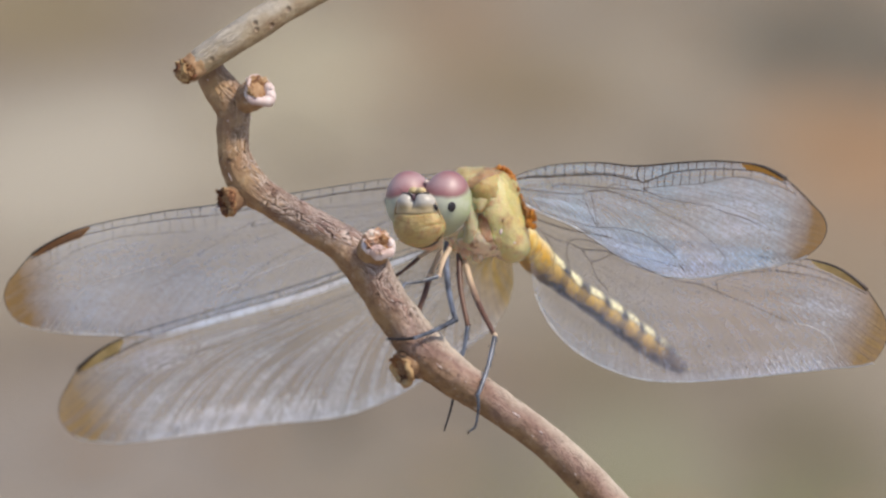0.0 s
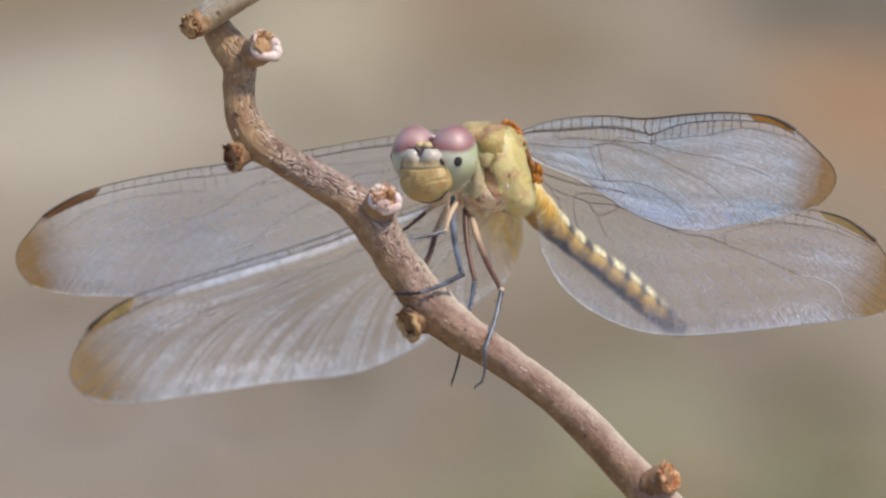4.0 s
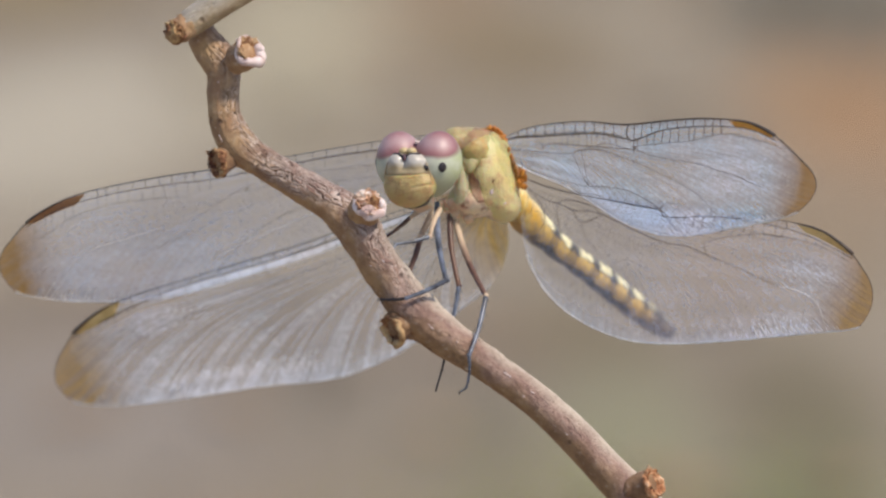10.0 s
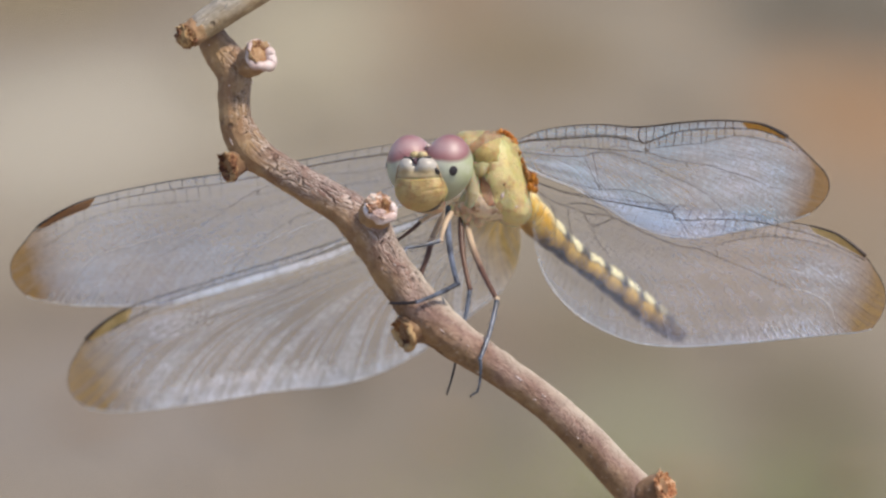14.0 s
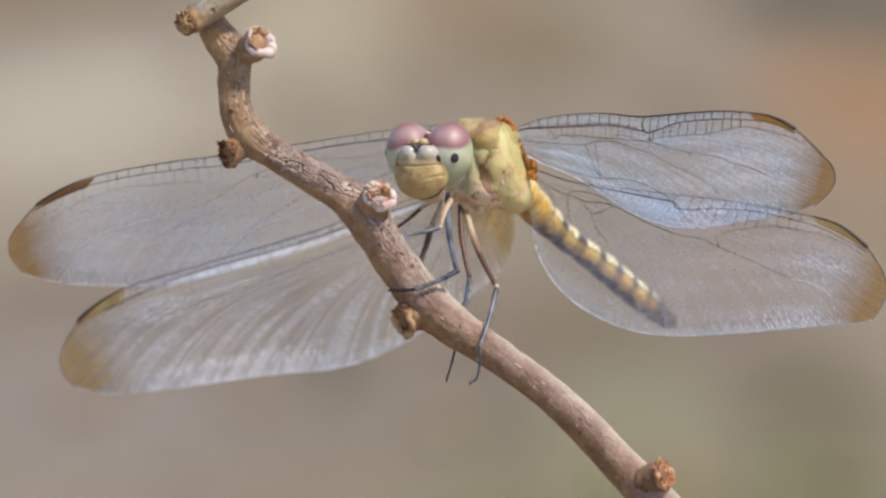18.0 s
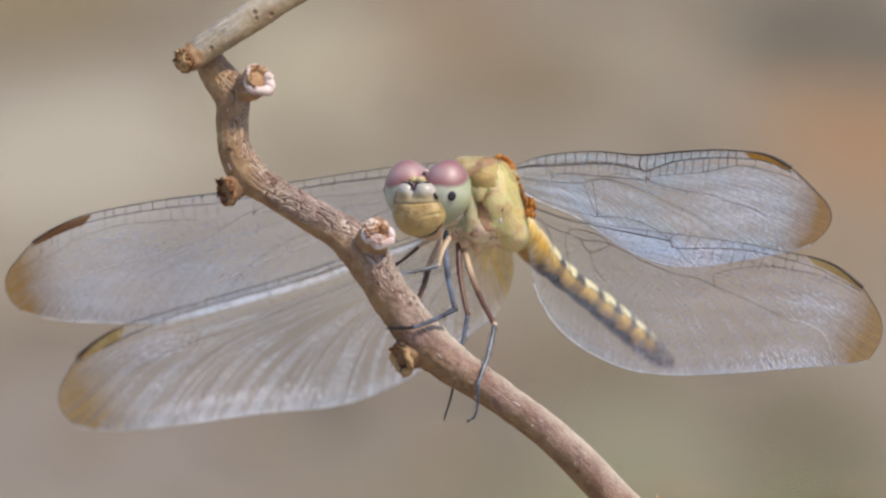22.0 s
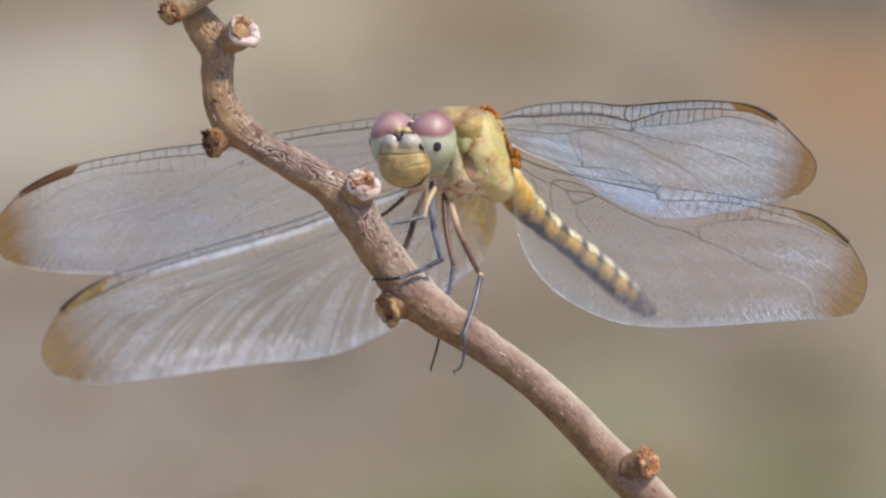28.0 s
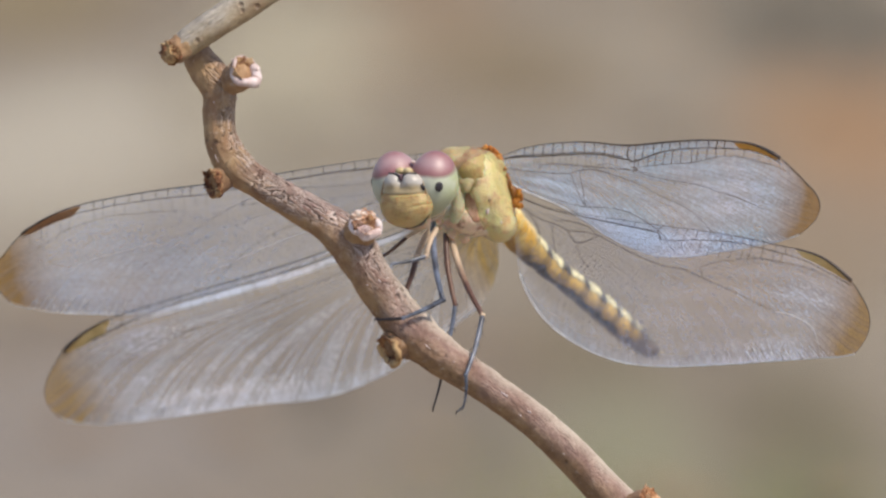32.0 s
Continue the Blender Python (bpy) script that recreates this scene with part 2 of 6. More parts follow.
def leg_paint():
    """Tan at the hip, darkening down to the knee; the length along the leg in millimetres."""
    m = Mat("leg_tan_to_brown")
    v = m.coords()
    n = m.node("MapRange", Value=m.math("MULTIPLY_ADD", m.noise(v, 900, 3.0), 2.0, m.node("SeparateXYZ", Vector=m.node("TexCoord").outputs["UV"]).outputs["Y"]))
    n.inputs["From Min"].default_value, n.inputs["From Max"].default_value = 2.4, 5.4
    fine = m.noise(v, 2200, 3.0)
    col = m.mix(n.outputs[0], m.mix(fine, (0.50, 0.35, 0.24), (0.76, 0.60, 0.45)), m.mix(fine, (0.06, 0.03, 0.03), (0.22, 0.11, 0.08)))
    m.bump(fine, 0.35, 0.00006)
    return m.set(Base_Color=col, Roughness=0.42, Specular_IOR_Level=0.5)


LEG_BROWN = leg_paint()
LEG_DARK = body_paint("leg_dark_brown", (0.10, 0.055, 0.05), (0.20, 0.10, 0.07), 700, 0.4)


def eye_paint(s):
    """Compound eye: a wine-red cap in front and above, pale blue-green below and outside, fine facets."""
    m = Mat("compound_eye")
    p = m.node("SeparateXYZ", Vector=m.node("TexCoord").outputs["Object"])
    # across the face, outwards
    x = m.math("MULTIPLY_ADD", p.outputs["X"], 0.90 * s, m.math("MULTIPLY", p.outputs["Y"], 0.44))
    wob = m.math("MULTIPLY_ADD", m.noise(m.coords(), 500, 3.0), 0.34, -0.17)
    ax = m.math("MULTIPLY", m.math("ADD", x, 0.00034 if s > 0 else 0.00055), 1 / (0.00186 if s > 0 else 0.00215))
    az = m.math("MULTIPLY", m.math("SUBTRACT", p.outputs["Z"], 0.00146), 1 / 0.00110)
    flat = m.math("POWER", m.math("ABSOLUTE", ax), 3.0)
    d = m.math("SQRT", m.math("ADD", flat, m.math("MULTIPLY", az, az)))
    d = m.math("ADD", d, wob)
    mottle = m.noise(m.coords(), 900, 4.0, 0.6)
    out = m.math("MULTIPLY_ADD", x, 250.0, 0.45)
    pale = m.ramp(out, (0.15, (0.58, 0.55, 0.49)), (0.55, (0.54, 0.57, 0.44)), (0.85, (0.46, 0.51, 0.29)))
    low = m.ramp(m.math("MULTIPLY_ADD", p.outputs["Z"], -250.0, 0.2), (0.25, 0.0), (0.70, 0.85))
    pale = m.mix(low, pale, (0.31, 0.30, 0.16))
    pale = m.mix(m.ramp(mottle, (0.36, 0.5), (0.50, 0.0)), pale, (0.34, 0.38, 0.30))
    pale = m.mix(m.ramp(mottle, (0.56, 0.0), (0.70, 0.4)), pale, (0.66, 0.66, 0.60))
    cap = m.ramp(m.math("MULTIPLY_ADD", mottle, 0.3, m.math("SUBTRACT", d, 0.15)), (0.15, (0.46, 0.29, 0.31)), (0.62, (0.34, 0.14, 0.15)), (0.95, (0.19, 0.06, 0.065)))
    col = m.mix(m.ramp(d, (0.75, 0.0), (1.12, 1.0)), cap, pale)
    vor = m.node("TexVoronoi", Vector=m.coords(), Scale=9000.0)
    m.bump(m.math("ADD", vor.outputs["Distance"], m.math("MULTIPLY", mottle, 1.2)), 0.16, 0.00004)
    return m.set(Base_Color=col, Roughness=0.5, Specular_IOR_Level=0.5, Coat_Weight=0.8, Coat_Roughness=0.46)


EYE_PAINT = {s: eye_paint(s) for s in (-1, 1)}


def abdomen_paint():
    """Gold and cream bands over black, by the place round and along each segment."""
    m = Mat("abdomen_banded")
    uv = m.node("SeparateXYZ", Vector=m.node("TexCoord").outputs["UV"])
    wob = m.math("MULTIPLY_ADD", m.noise(m.coords(), 800, 3.0), 0.18, -0.09)
    u = m.math("ADD", uv.outputs["X"], wob)
    v = m.math("ADD", uv.outputs["Y"], wob)
    # u: 0.5 is the back, 0 and 1 the belly
    side = m.math("ABSOLUTE", m.math("SUBTRACT", u, 0.5))
    col = m.ramp(side, (0.215, (0.88, 0.80, 0.50)), (0.225, (0.04, 0.03, 0.03)), (0.235, (0.04, 0.03, 0.03)), (0.25, (0.76, 0.50, 0.14)), (0.385, (0.62, 0.37, 0.10)), (0.425, (0.035, 0.026, 0.032)))
    band = m.ramp(m.math("FRACT", v), (0.0, 1.0), (0.14, 0.0), (0.56, 0.0), (0.66, 1.0))
    band = m.math("MULTIPLY", band, m.ramp(side, (0.22, 1.0), (0.30, 0.45)))
    base = m.ramp(uv.outputs["Y"], (0.10, 0.0), (0.30, 1.0))
    n = m.node("MapRange", Value=uv.outputs["Y"])
    n.inputs["From Min"].default_value, n.inputs["From Max"].default_value = 1.3, 2.5
    fore = n.outputs[0]
    col = m.mix(m.math("MULTIPLY", m.math("MULTIPLY", band, fore), 0.95), col, (0.025, 0.023, 0.036))
    n = m.node("MapRange", Value=uv.outputs["Y"])
    n.inputs["From Min"].default_value, n.inputs["From Max"].default_value = 7.9, 8.5
    col = m.mix(m.math("MULTIPLY", n.outputs[0], 0.85), col, (0.05, 0.045, 0.06))
    gold = m.mix(m.ramp(side, (0.38, 0.0), (0.45, 1.0)), m.mix(m.ramp(m.noise(m.coords(), 650, 3.0), (0.45, 0.0), (0.6, 1.0)), (0.80, 0.44, 0.05), (0.92, 0.68, 0.24)), (0.44, 0.26, 0.10))
    gold = m.mix(m.ramp(m.math("ADD", side, m.math("MULTIPLY", wob, 0.6)), (0.17, 0.75), (0.27, 0.0)), gold, (0.86, 0.74, 0.42))
    gold = m.mix(m.ramp(m.math("FRACT", v), (0.0, 0.55), (0.10, 0.0), (0.90, 0.0), (1.0, 0.55)), gold, (0.34, 0.17, 0.05))
    col = m.mix(fore, gold, col)
    m.bump(m.noise(m.coords(), 5000, 3.0), 0.25, 0.00006)
    return m.set(Base_Color=col, Roughness=0.52, Specular_IOR_Level=0.4)


ABDOMEN = abdomen_paint()


def wing_paint(name, cool, base, bands, freq, shade, patches, tip_at=0.95, lean=0.0, hind=False, fold=False, glints=()):
    """Clear membrane with a painted sheen that lies in bands between the veins, denser in patches, and an amber tip.

    patches: along, back from the front edge, half-length, half-width, added sheen; the last argument the same, for
    glints in specks."""
    m = Mat(name)
    uv = m.node("TexCoord").outputs["UV"]
    sep = m.node("SeparateXYZ", Vector=uv)
    u, v = sep.outputs["X"], sep.outputs["Y"]
    course = m.node("UVMap")
    course.uv_map = "course"
    row = m.node("SeparateXYZ", Vector=course.outputs[0]).outputs["X"]
    obj = m.coords()
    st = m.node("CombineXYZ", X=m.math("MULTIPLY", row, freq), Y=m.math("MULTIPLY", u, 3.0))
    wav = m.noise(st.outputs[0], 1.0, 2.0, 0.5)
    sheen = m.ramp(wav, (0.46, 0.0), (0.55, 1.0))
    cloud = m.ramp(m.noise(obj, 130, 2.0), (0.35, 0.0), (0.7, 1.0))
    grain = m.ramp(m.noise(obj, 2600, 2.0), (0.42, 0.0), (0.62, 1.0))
    tip = m.math("ADD", u, m.math("MULTIPLY_ADD", m.noise(obj, 500, 3.0), 0.05, m.math("MULTIPLY", m.math("MINIMUM", m.math("MULTIPLY", v, 1.5), 1.0), lean)))
    amber = m.ramp(m.math("SUBTRACT", tip, 0.1), (tip_at - 0.145, 0.0), (tip_at - 0.10, 0.5), (tip_at - 0.05, 1.0))
    tipped = amber
    if fold:
        near = m.ramp(u, (0.10, 1.0), (0.20, 0.0))
        tipped = m.math("MAXIMUM", amber, m.math("MULTIPLY", near, 0.9))
        amber = m.math("MAXIMUM", amber, near)
    amber = m.math("MULTIPLY", amber, m.ramp(wav, (0.38, 0.74 if fold else 0.92), (0.58, 1.0)))
    milk = m.mix(cloud, *cool)
    gold = m.mix(sheen, (0.24, 0.12, 0.02), (0.46, 0.28, 0.08))
    milk = m.mix(amber, milk, m.mix(near, gold, (0.62, 0.40, 0.08)) if fold else m.mix(sheen, (0.27, 0.145, 0.035), (0.36, 0.22, 0.075)) if hind else (0.255, 0.128, 0.02))
    clear = m.node("BsdfTransparent")
    thin = m.node("BsdfTranslucent", Color=milk)
    flat = m.node("BsdfDiffuse", Color=milk)
    shine = m.node("BsdfGlossy", Color=(0.85, 0.88, 1.0), Roughness=0.38)
    bump = m.node("Bump", Height=m.math("ADD", wav, m.math("MULTIPLY", grain, 0.5)), Strength=0.35, Distance=0.0002)
    m.put(bump.outputs[0], shine.inputs["Normal"])
    lit = m.math("MULTIPLY_ADD", m.ramp(v, (0.04, 0.0), (0.07, 1.0), (0.12, 1.0), (0.15, 0.0)), -0.6, 0.85) if fold else 0.85
    a = m.node("MixShader", Fac=lit)
    m.put(flat.outputs[0], a.inputs[1])
    m.put(thin.outputs[0], a.inputs[2])
    b = m.node("MixShader", Fac=0.22)
    m.put(a.outputs[0], b.inputs[1])
    m.put(shine.outputs[0], b.inputs[2])
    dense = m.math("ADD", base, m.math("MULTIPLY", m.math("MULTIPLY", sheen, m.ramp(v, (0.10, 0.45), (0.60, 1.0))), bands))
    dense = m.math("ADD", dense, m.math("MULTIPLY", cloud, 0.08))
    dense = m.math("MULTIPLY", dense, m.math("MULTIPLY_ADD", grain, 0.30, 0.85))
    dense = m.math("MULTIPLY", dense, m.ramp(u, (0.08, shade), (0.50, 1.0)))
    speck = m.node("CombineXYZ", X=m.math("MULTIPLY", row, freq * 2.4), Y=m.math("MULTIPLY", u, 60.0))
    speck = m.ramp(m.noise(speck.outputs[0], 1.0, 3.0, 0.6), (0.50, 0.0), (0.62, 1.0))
    for k, (pu, pv, ru, rv, more) in enumerate([*patches, *glints]):
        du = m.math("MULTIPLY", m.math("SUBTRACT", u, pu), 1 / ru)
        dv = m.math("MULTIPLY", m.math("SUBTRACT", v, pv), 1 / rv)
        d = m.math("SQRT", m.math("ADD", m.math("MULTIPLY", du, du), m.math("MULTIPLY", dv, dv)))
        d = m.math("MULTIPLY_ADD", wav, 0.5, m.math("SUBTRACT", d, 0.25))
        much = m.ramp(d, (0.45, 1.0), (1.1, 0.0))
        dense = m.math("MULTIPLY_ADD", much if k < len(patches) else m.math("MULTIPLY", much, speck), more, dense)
    dense = m.math("MAXIMUM", dense, 0.02)
    if fold:
        # bright sheen of the front fold, painted as dense white
        fold_sheen = m.ramp(v, (0.05, 0.0), (0.062, 0.92), (0.090, 0.92), (0.115, 0.0))
        fold_sheen = m.math("MULTIPLY", fold_sheen, m.math("MULTIPLY_ADD", m.ramp(m.noise(obj, 700, 3.0), (0.38, 0.0), (0.60, 1.0)), 0.5, 0.5))
        fold_sheen = m.math("MULTIPLY", fold_sheen, m.ramp(u, (0.35, 1.0), (0.55, 0.9), (0.78, 0.2)))
        dense = m.math("ADD", dense, fold_sheen)
    if hind:
        dense = m.math("ADD", dense, m.ramp(v, (0.90, 0.0), (1.0, 0.24)))
    dense = m.math("ADD", dense, m.math("MULTIPLY", tipped, 0.36))
    dense = m.math("ADD", dense, m.math("MULTIPLY", m.math("POWER", tipped, 3.0), 0.25))
    dense = m.math("MINIMUM", dense, 0.92)
    # what is scattered, and what passes through
    veil = m.node("MixShader", Fac=dense)
    m.put(b.outputs[0], veil.inputs[2])
    through_ = m.mix(m.math("MULTIPLY", dense, 0.62), m.mix(amber, (0.99, 0.99, 0.99), (0.62, 0.41, 0.13)), (0.0, 0.0, 0.0))
    m.put(through_, clear.inputs["Color"])
    c = m.node("AddShader")
    m.put(clear.outputs[0], c.inputs[0])
    m.put(veil.outputs[0], c.inputs[1])
    m.put(c.outputs[0], m.out.inputs["Surface"])
    return m.mat


# patches and specks put reflected sky and glints into each membrane's density
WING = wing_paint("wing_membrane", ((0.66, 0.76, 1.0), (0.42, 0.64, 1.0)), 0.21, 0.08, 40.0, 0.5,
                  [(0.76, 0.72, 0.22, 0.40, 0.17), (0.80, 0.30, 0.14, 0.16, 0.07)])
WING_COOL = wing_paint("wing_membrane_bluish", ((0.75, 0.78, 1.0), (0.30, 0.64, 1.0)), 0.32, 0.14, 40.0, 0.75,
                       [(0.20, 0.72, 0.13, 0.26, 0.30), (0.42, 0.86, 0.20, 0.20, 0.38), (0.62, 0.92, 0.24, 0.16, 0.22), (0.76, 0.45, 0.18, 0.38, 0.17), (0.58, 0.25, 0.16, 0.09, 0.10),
                        (0.22, 0.28, 0.20, 0.10, -0.20), (0.56, 0.42, 0.12, 0.10, -0.12), (0.74, 0.10, 0.24, 0.035, -0.22)], tip_at=0.962, lean=0.02, glints=[(0.74, 0.92, 0.26, 0.20, 0.40), (0.80, 0.45, 0.16, 0.35, 0.22)])
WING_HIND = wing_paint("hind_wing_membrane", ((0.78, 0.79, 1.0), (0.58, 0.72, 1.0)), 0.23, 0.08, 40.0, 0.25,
                       [(0.85, 0.36, 0.09, 0.16, 0.10), (0.80, 0.90, 0.20, 0.16, 0.08), (0.35, 0.92, 0.22, 0.12, 0.06)], tip_at=0.970, lean=0.035, hind=True, glints=[(0.84, 0.40, 0.12, 0.22, 0.35), (0.82, 0.92, 0.18, 0.16, 0.40)])
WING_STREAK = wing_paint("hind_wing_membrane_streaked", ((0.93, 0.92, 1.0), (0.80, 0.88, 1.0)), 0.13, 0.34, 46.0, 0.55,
                         [(0.78, 0.26, 0.07, 0.16, 0.26), (0.70, 0.92, 0.24, 0.16, 0.26), (0.35, 0.97, 0.18, 0.08, 0.14), (0.62, 0.22, 0.10, 0.05, 0.14)], tip_at=0.945, lean=0.02, hind=True, fold=True, glints=[(0.76, 0.28, 0.14, 0.14, 0.5), (0.66, 0.90, 0.26, 0.22, 0.45), (0.85, 0.6, 0.10, 0.3, 0.25)])
VEIN = body_paint("vein_dark", (0.05, 0.04, 0.04), (0.10, 0.07, 0.06), 800, 0.4)
VEIN_PALE = body_paint("vein_grey_brown", (0.20, 0.18, 0.19), (0.30, 0.27, 0.27), 800, 0.45)
# near-white vein colour that paints glints
VEIN_GLINT = body_paint("vein_pale_glint", (0.84, 0.86, 0.92), (0.62, 0.62, 0.68), 1500, 0.35, gloss=0.6)
EDGE = body_paint("wing_edge_pale", (0.90, 0.92, 0.96), (0.66, 0.68, 0.74), 1500, 0.4)
COSTA_GREY = body_paint("costa_slate", (0.10, 0.12, 0.14), (0.05, 0.055, 0.06), 600, 0.4)
BACK_RUST = body_paint("thorax_back_rust", (0.58, 0.25, 0.05), (0.38, 0.17, 0.06), 1100, 0.5)
STIGMA_BROWN = body_paint("stigma_brown", (0.44, 0.22, 0.09), (0.30, 0.14, 0.07), 700, 0.4)
STIGMA_TAN = body_paint("stigma_tan", (0.78, 0.56, 0.26), (0.58, 0.38, 0.15), 700, 0.4)
STIGMA = body_paint("stigma_orange_brown", (0.82, 0.44, 0.11), (0.66, 0.30, 0.06), 700, 0.4)


def ground_paint():
    """Dry earth with pale litter, rusty and grey patches at several sizes."""
    m = Mat("dry_ground")
    v = m.coords()
    big = m.noise(v, 1.7, 2.0)
    mid = m.noise(v, 7.0, 4.0)
    fine = m.noise(v, 60.0, 6.0, 0.65)
    col = m.ramp(big, (0.35, (0.30, 0.245, 0.21)), (0.5, (0.38, 0.32, 0.265)), (0.65, (0.42, 0.36, 0.30)))
    col = m.mix(m.ramp(mid, (0.42, 0.0), (0.68, 0.35)), col, (0.26, 0.215, 0.18))
    # patches: across, along, half-width, half-length, colour, strength
    for x, y, rx, ry, tone, much in PATCHES:
        p = m.node("Mapping", Vector=v)
        p.inputs["Location"].default_value = (-x / rx, -y / ry, 0)
        p.inputs["Scale"].default_value = (1 / rx, 1 / ry, 0)
        d = m.node("VectorMath", )
        d.operation = "LENGTH"
        m.put(p.outputs[0], d.inputs[0])
        soft = m.ramp(m.math("ADD", d.outputs["Value"], m.math("MULTIPLY_ADD", mid, 0.5, -0.25)), (0.35, much), (1.0, 0.0))
        col = m.mix(soft, col, tone)
    col = m.mix(m.ramp(fine, (0.35, 0.3), (0.6, 0.0)), col, (0.17, 0.13, 0.10))
    col = m.mix(1.0, col, (0.93, 0.925, 0.875), "MULTIPLY")
    m.bump(m.math("ADD", mid, fine), 0.6, 0.02)
    return m.set(Base_Color=col, Roughness=0.95, Specular_IOR_Level=0.15)


PATCHES = [
    (-0.394, 4.88, 0.166, 0.44, (0.32, 0.25, 0.15), 0.80),
    (-0.319, 4.10, 0.177, 0.46, (0.59, 0.53, 0.46), 0.95),
    (-0.116, 4.56, 0.134, 0.69, (0.54, 0.475, 0.37), 0.95),
    (0.009, 4.81, 0.093, 0.53, (0.40, 0.285, 0.195), 0.65),
    (0.074, 4.44, 0.116, 0.34, (0.29, 0.22, 0.14), 0.80),
    (0.366, 4.72, 0.170, 0.52, (0.17, 0.15, 0.125), 0.9),
    (0.343, 4.10, 0.121, 0.46, (0.46, 0.285, 0.175), 0.95),
    (0.254, 3.61, 0.107, 0.25, (0.38, 0.27, 0.18), 0.60),
    (-0.226, 3.14, 0.188, 0.31, (0.36, 0.315, 0.30), 0.85),
    (-0.060, 3.17, 0.088, 0.18, (0.31, 0.27, 0.235), 0.75),
    (0.107, 3.39, 0.086, 0.20, (0.25, 0.205, 0.14), 0.70),
    (0.124, 3.10, 0.080, 0.27, (0.345, 0.33, 0.235), 0.85),
    (0.030, 3.08, 0.060, 0.22, (0.24, 0.215, 0.17), 0.70),
    (0.008, 2.80, 0.070, 0.09, (0.20, 0.28, 0.09), 0.85),
    (0.230, 2.92, 0.085, 0.22, (0.265, 0.275, 0.18), 0.85),
    (0.130, 2.92, 0.060, 0.14, (0.35, 0.335, 0.24), 0.80),
    (0.238, 3.15, 0.069, 0.25, (0.20, 0.175, 0.115), 0.75),
]
GROUND = ground_paint()
LEAF = body_paint("dead_leaf", (0.40, 0.29, 0.19), (0.30, 0.20, 0.13), 30, 0.8, gloss=0.2)
BLADE = body_paint("dry_grass_green", (0.24, 0.26, 0.10), (0.34, 0.32, 0.15), 20, 0.7, gloss=0.2)

# ---- mesh tools (millimetres: across, up, away) ----
MM = 0.001


def P(p):
    """(across, up, away) in millimetres to a local place in metres."""
    return Vector((p[0] * MM, p[2] * MM, p[1] * MM))


def part(name, bm, material, parent, label="", smooth=True):
    me = bm if isinstance(bm, bpy.types.Mesh) else bpy.data.meshes.new(name)
    if not isinstance(bm, bpy.types.Mesh):
        bm.to_mesh(me)
        bm.free()
    if smooth:
        me.polygons.foreach_set("use_smooth", [True] * len(me.polygons))
    if material and not me.materials:
        me.materials.append(material)
    ob = new(name, me)
    ob.parent = parent
    if label:
        tagged(ob, label)
    return ob


def spline(points, steps):
    """A smooth line through the points, steps places to each stretch."""
    pts = [Vector(p) for p in points]
    pts = [2 * pts[0] - pts[1], *pts, 2 * pts[-1] - pts[-2]]
    out = []
    for a, b, c, d in zip(pts, pts[1:], pts[2:], pts[3:]):
        for i in range(steps):
            t = i / steps
            out.append(0.5 * (2 * b + (c - a) * t + (2 * a - 5 * b + 4 * c - d) * t * t + (3 * b - a - 3 * c + d) * t ** 3))
    out.append(pts[-2])
    return out


def even(line, n):
    """n places evenly spaced along a line."""
    arr = np.array([tuple(p) for p in line])
    d = np.concatenate([[0], np.cumsum(np.linalg.norm(np.diff(arr, axis=0), axis=1))])
    at = np.linspace(0, d[-1], n)
    return [Vector([np.interp(a, d, arr[:, k]) for k in range(arr.shape[1])]) for a in at]


def tube_into(verts, faces, uvs, line, radii, sides, rough=0.0, seed=0.0, freq=900.0, up=(0, -1, 0), ridge=0.0, calm=None):
    """A tube with closed ends along a line of places in metres. The seam of its uv lies opposite to up. calm: metres along it after which it grows smooth."""
    first = len(verts)
    n = len(line)
    length = 0.0
    for i, p in enumerate(line):
        tang = (line[min(i + 1, n - 1)] - line[max(i - 1, 0)]).normalized()
        side = tang.cross(Vector(up)).normalized()
        top = side.cross(tang).normalized()
        if i:
            length += (p - line[i - 1]).length
        wild = 1.0 if calm is None else 1.0 - 0.75 * min(1.0, max(0.0, (length - calm) / 0.008))
        for k in range(sides):
            a = 2 * math.pi * k / sides
            way = -math.cos(a) * top + math.sin(a) * side
            r = radii[i]
            if rough:
                q = p + way * r
                r *= 1 + wild * rough * (noise.noise(q * freq + Vector((seed, 0, 0))) + 0.5 * noise.noise(q * freq * 2.7))
            if ridge:
                g = noise.noise(Vector((4.2 * math.cos(a) + seed, 4.2 * math.sin(a), length * 170)))
                g += 0.6 * noise.noise(Vector((9 * math.cos(a), 9 * math.sin(a) + seed, length * 420)))
                r *= 1 + wild * ridge * (g if g > 0 else 1.6 * g)
            verts.append(tuple(p + way * r))
    for i in range(n - 1):
        for k in range(sides):
            a, b = first + i * sides + k, first + i * sides + (k + 1) % sides
            faces.append((a, b, b + sides, a + sides))
            uvs.append((k / sides, i, (k + 1) / sides, i + 1))
    faces.append(tuple(range(first + sides - 1, first - 1, -1)))
    uvs.append(None)
    faces.append(tuple(range(first + (n - 1) * sides, first + n * sides)))
    uvs.append(None)


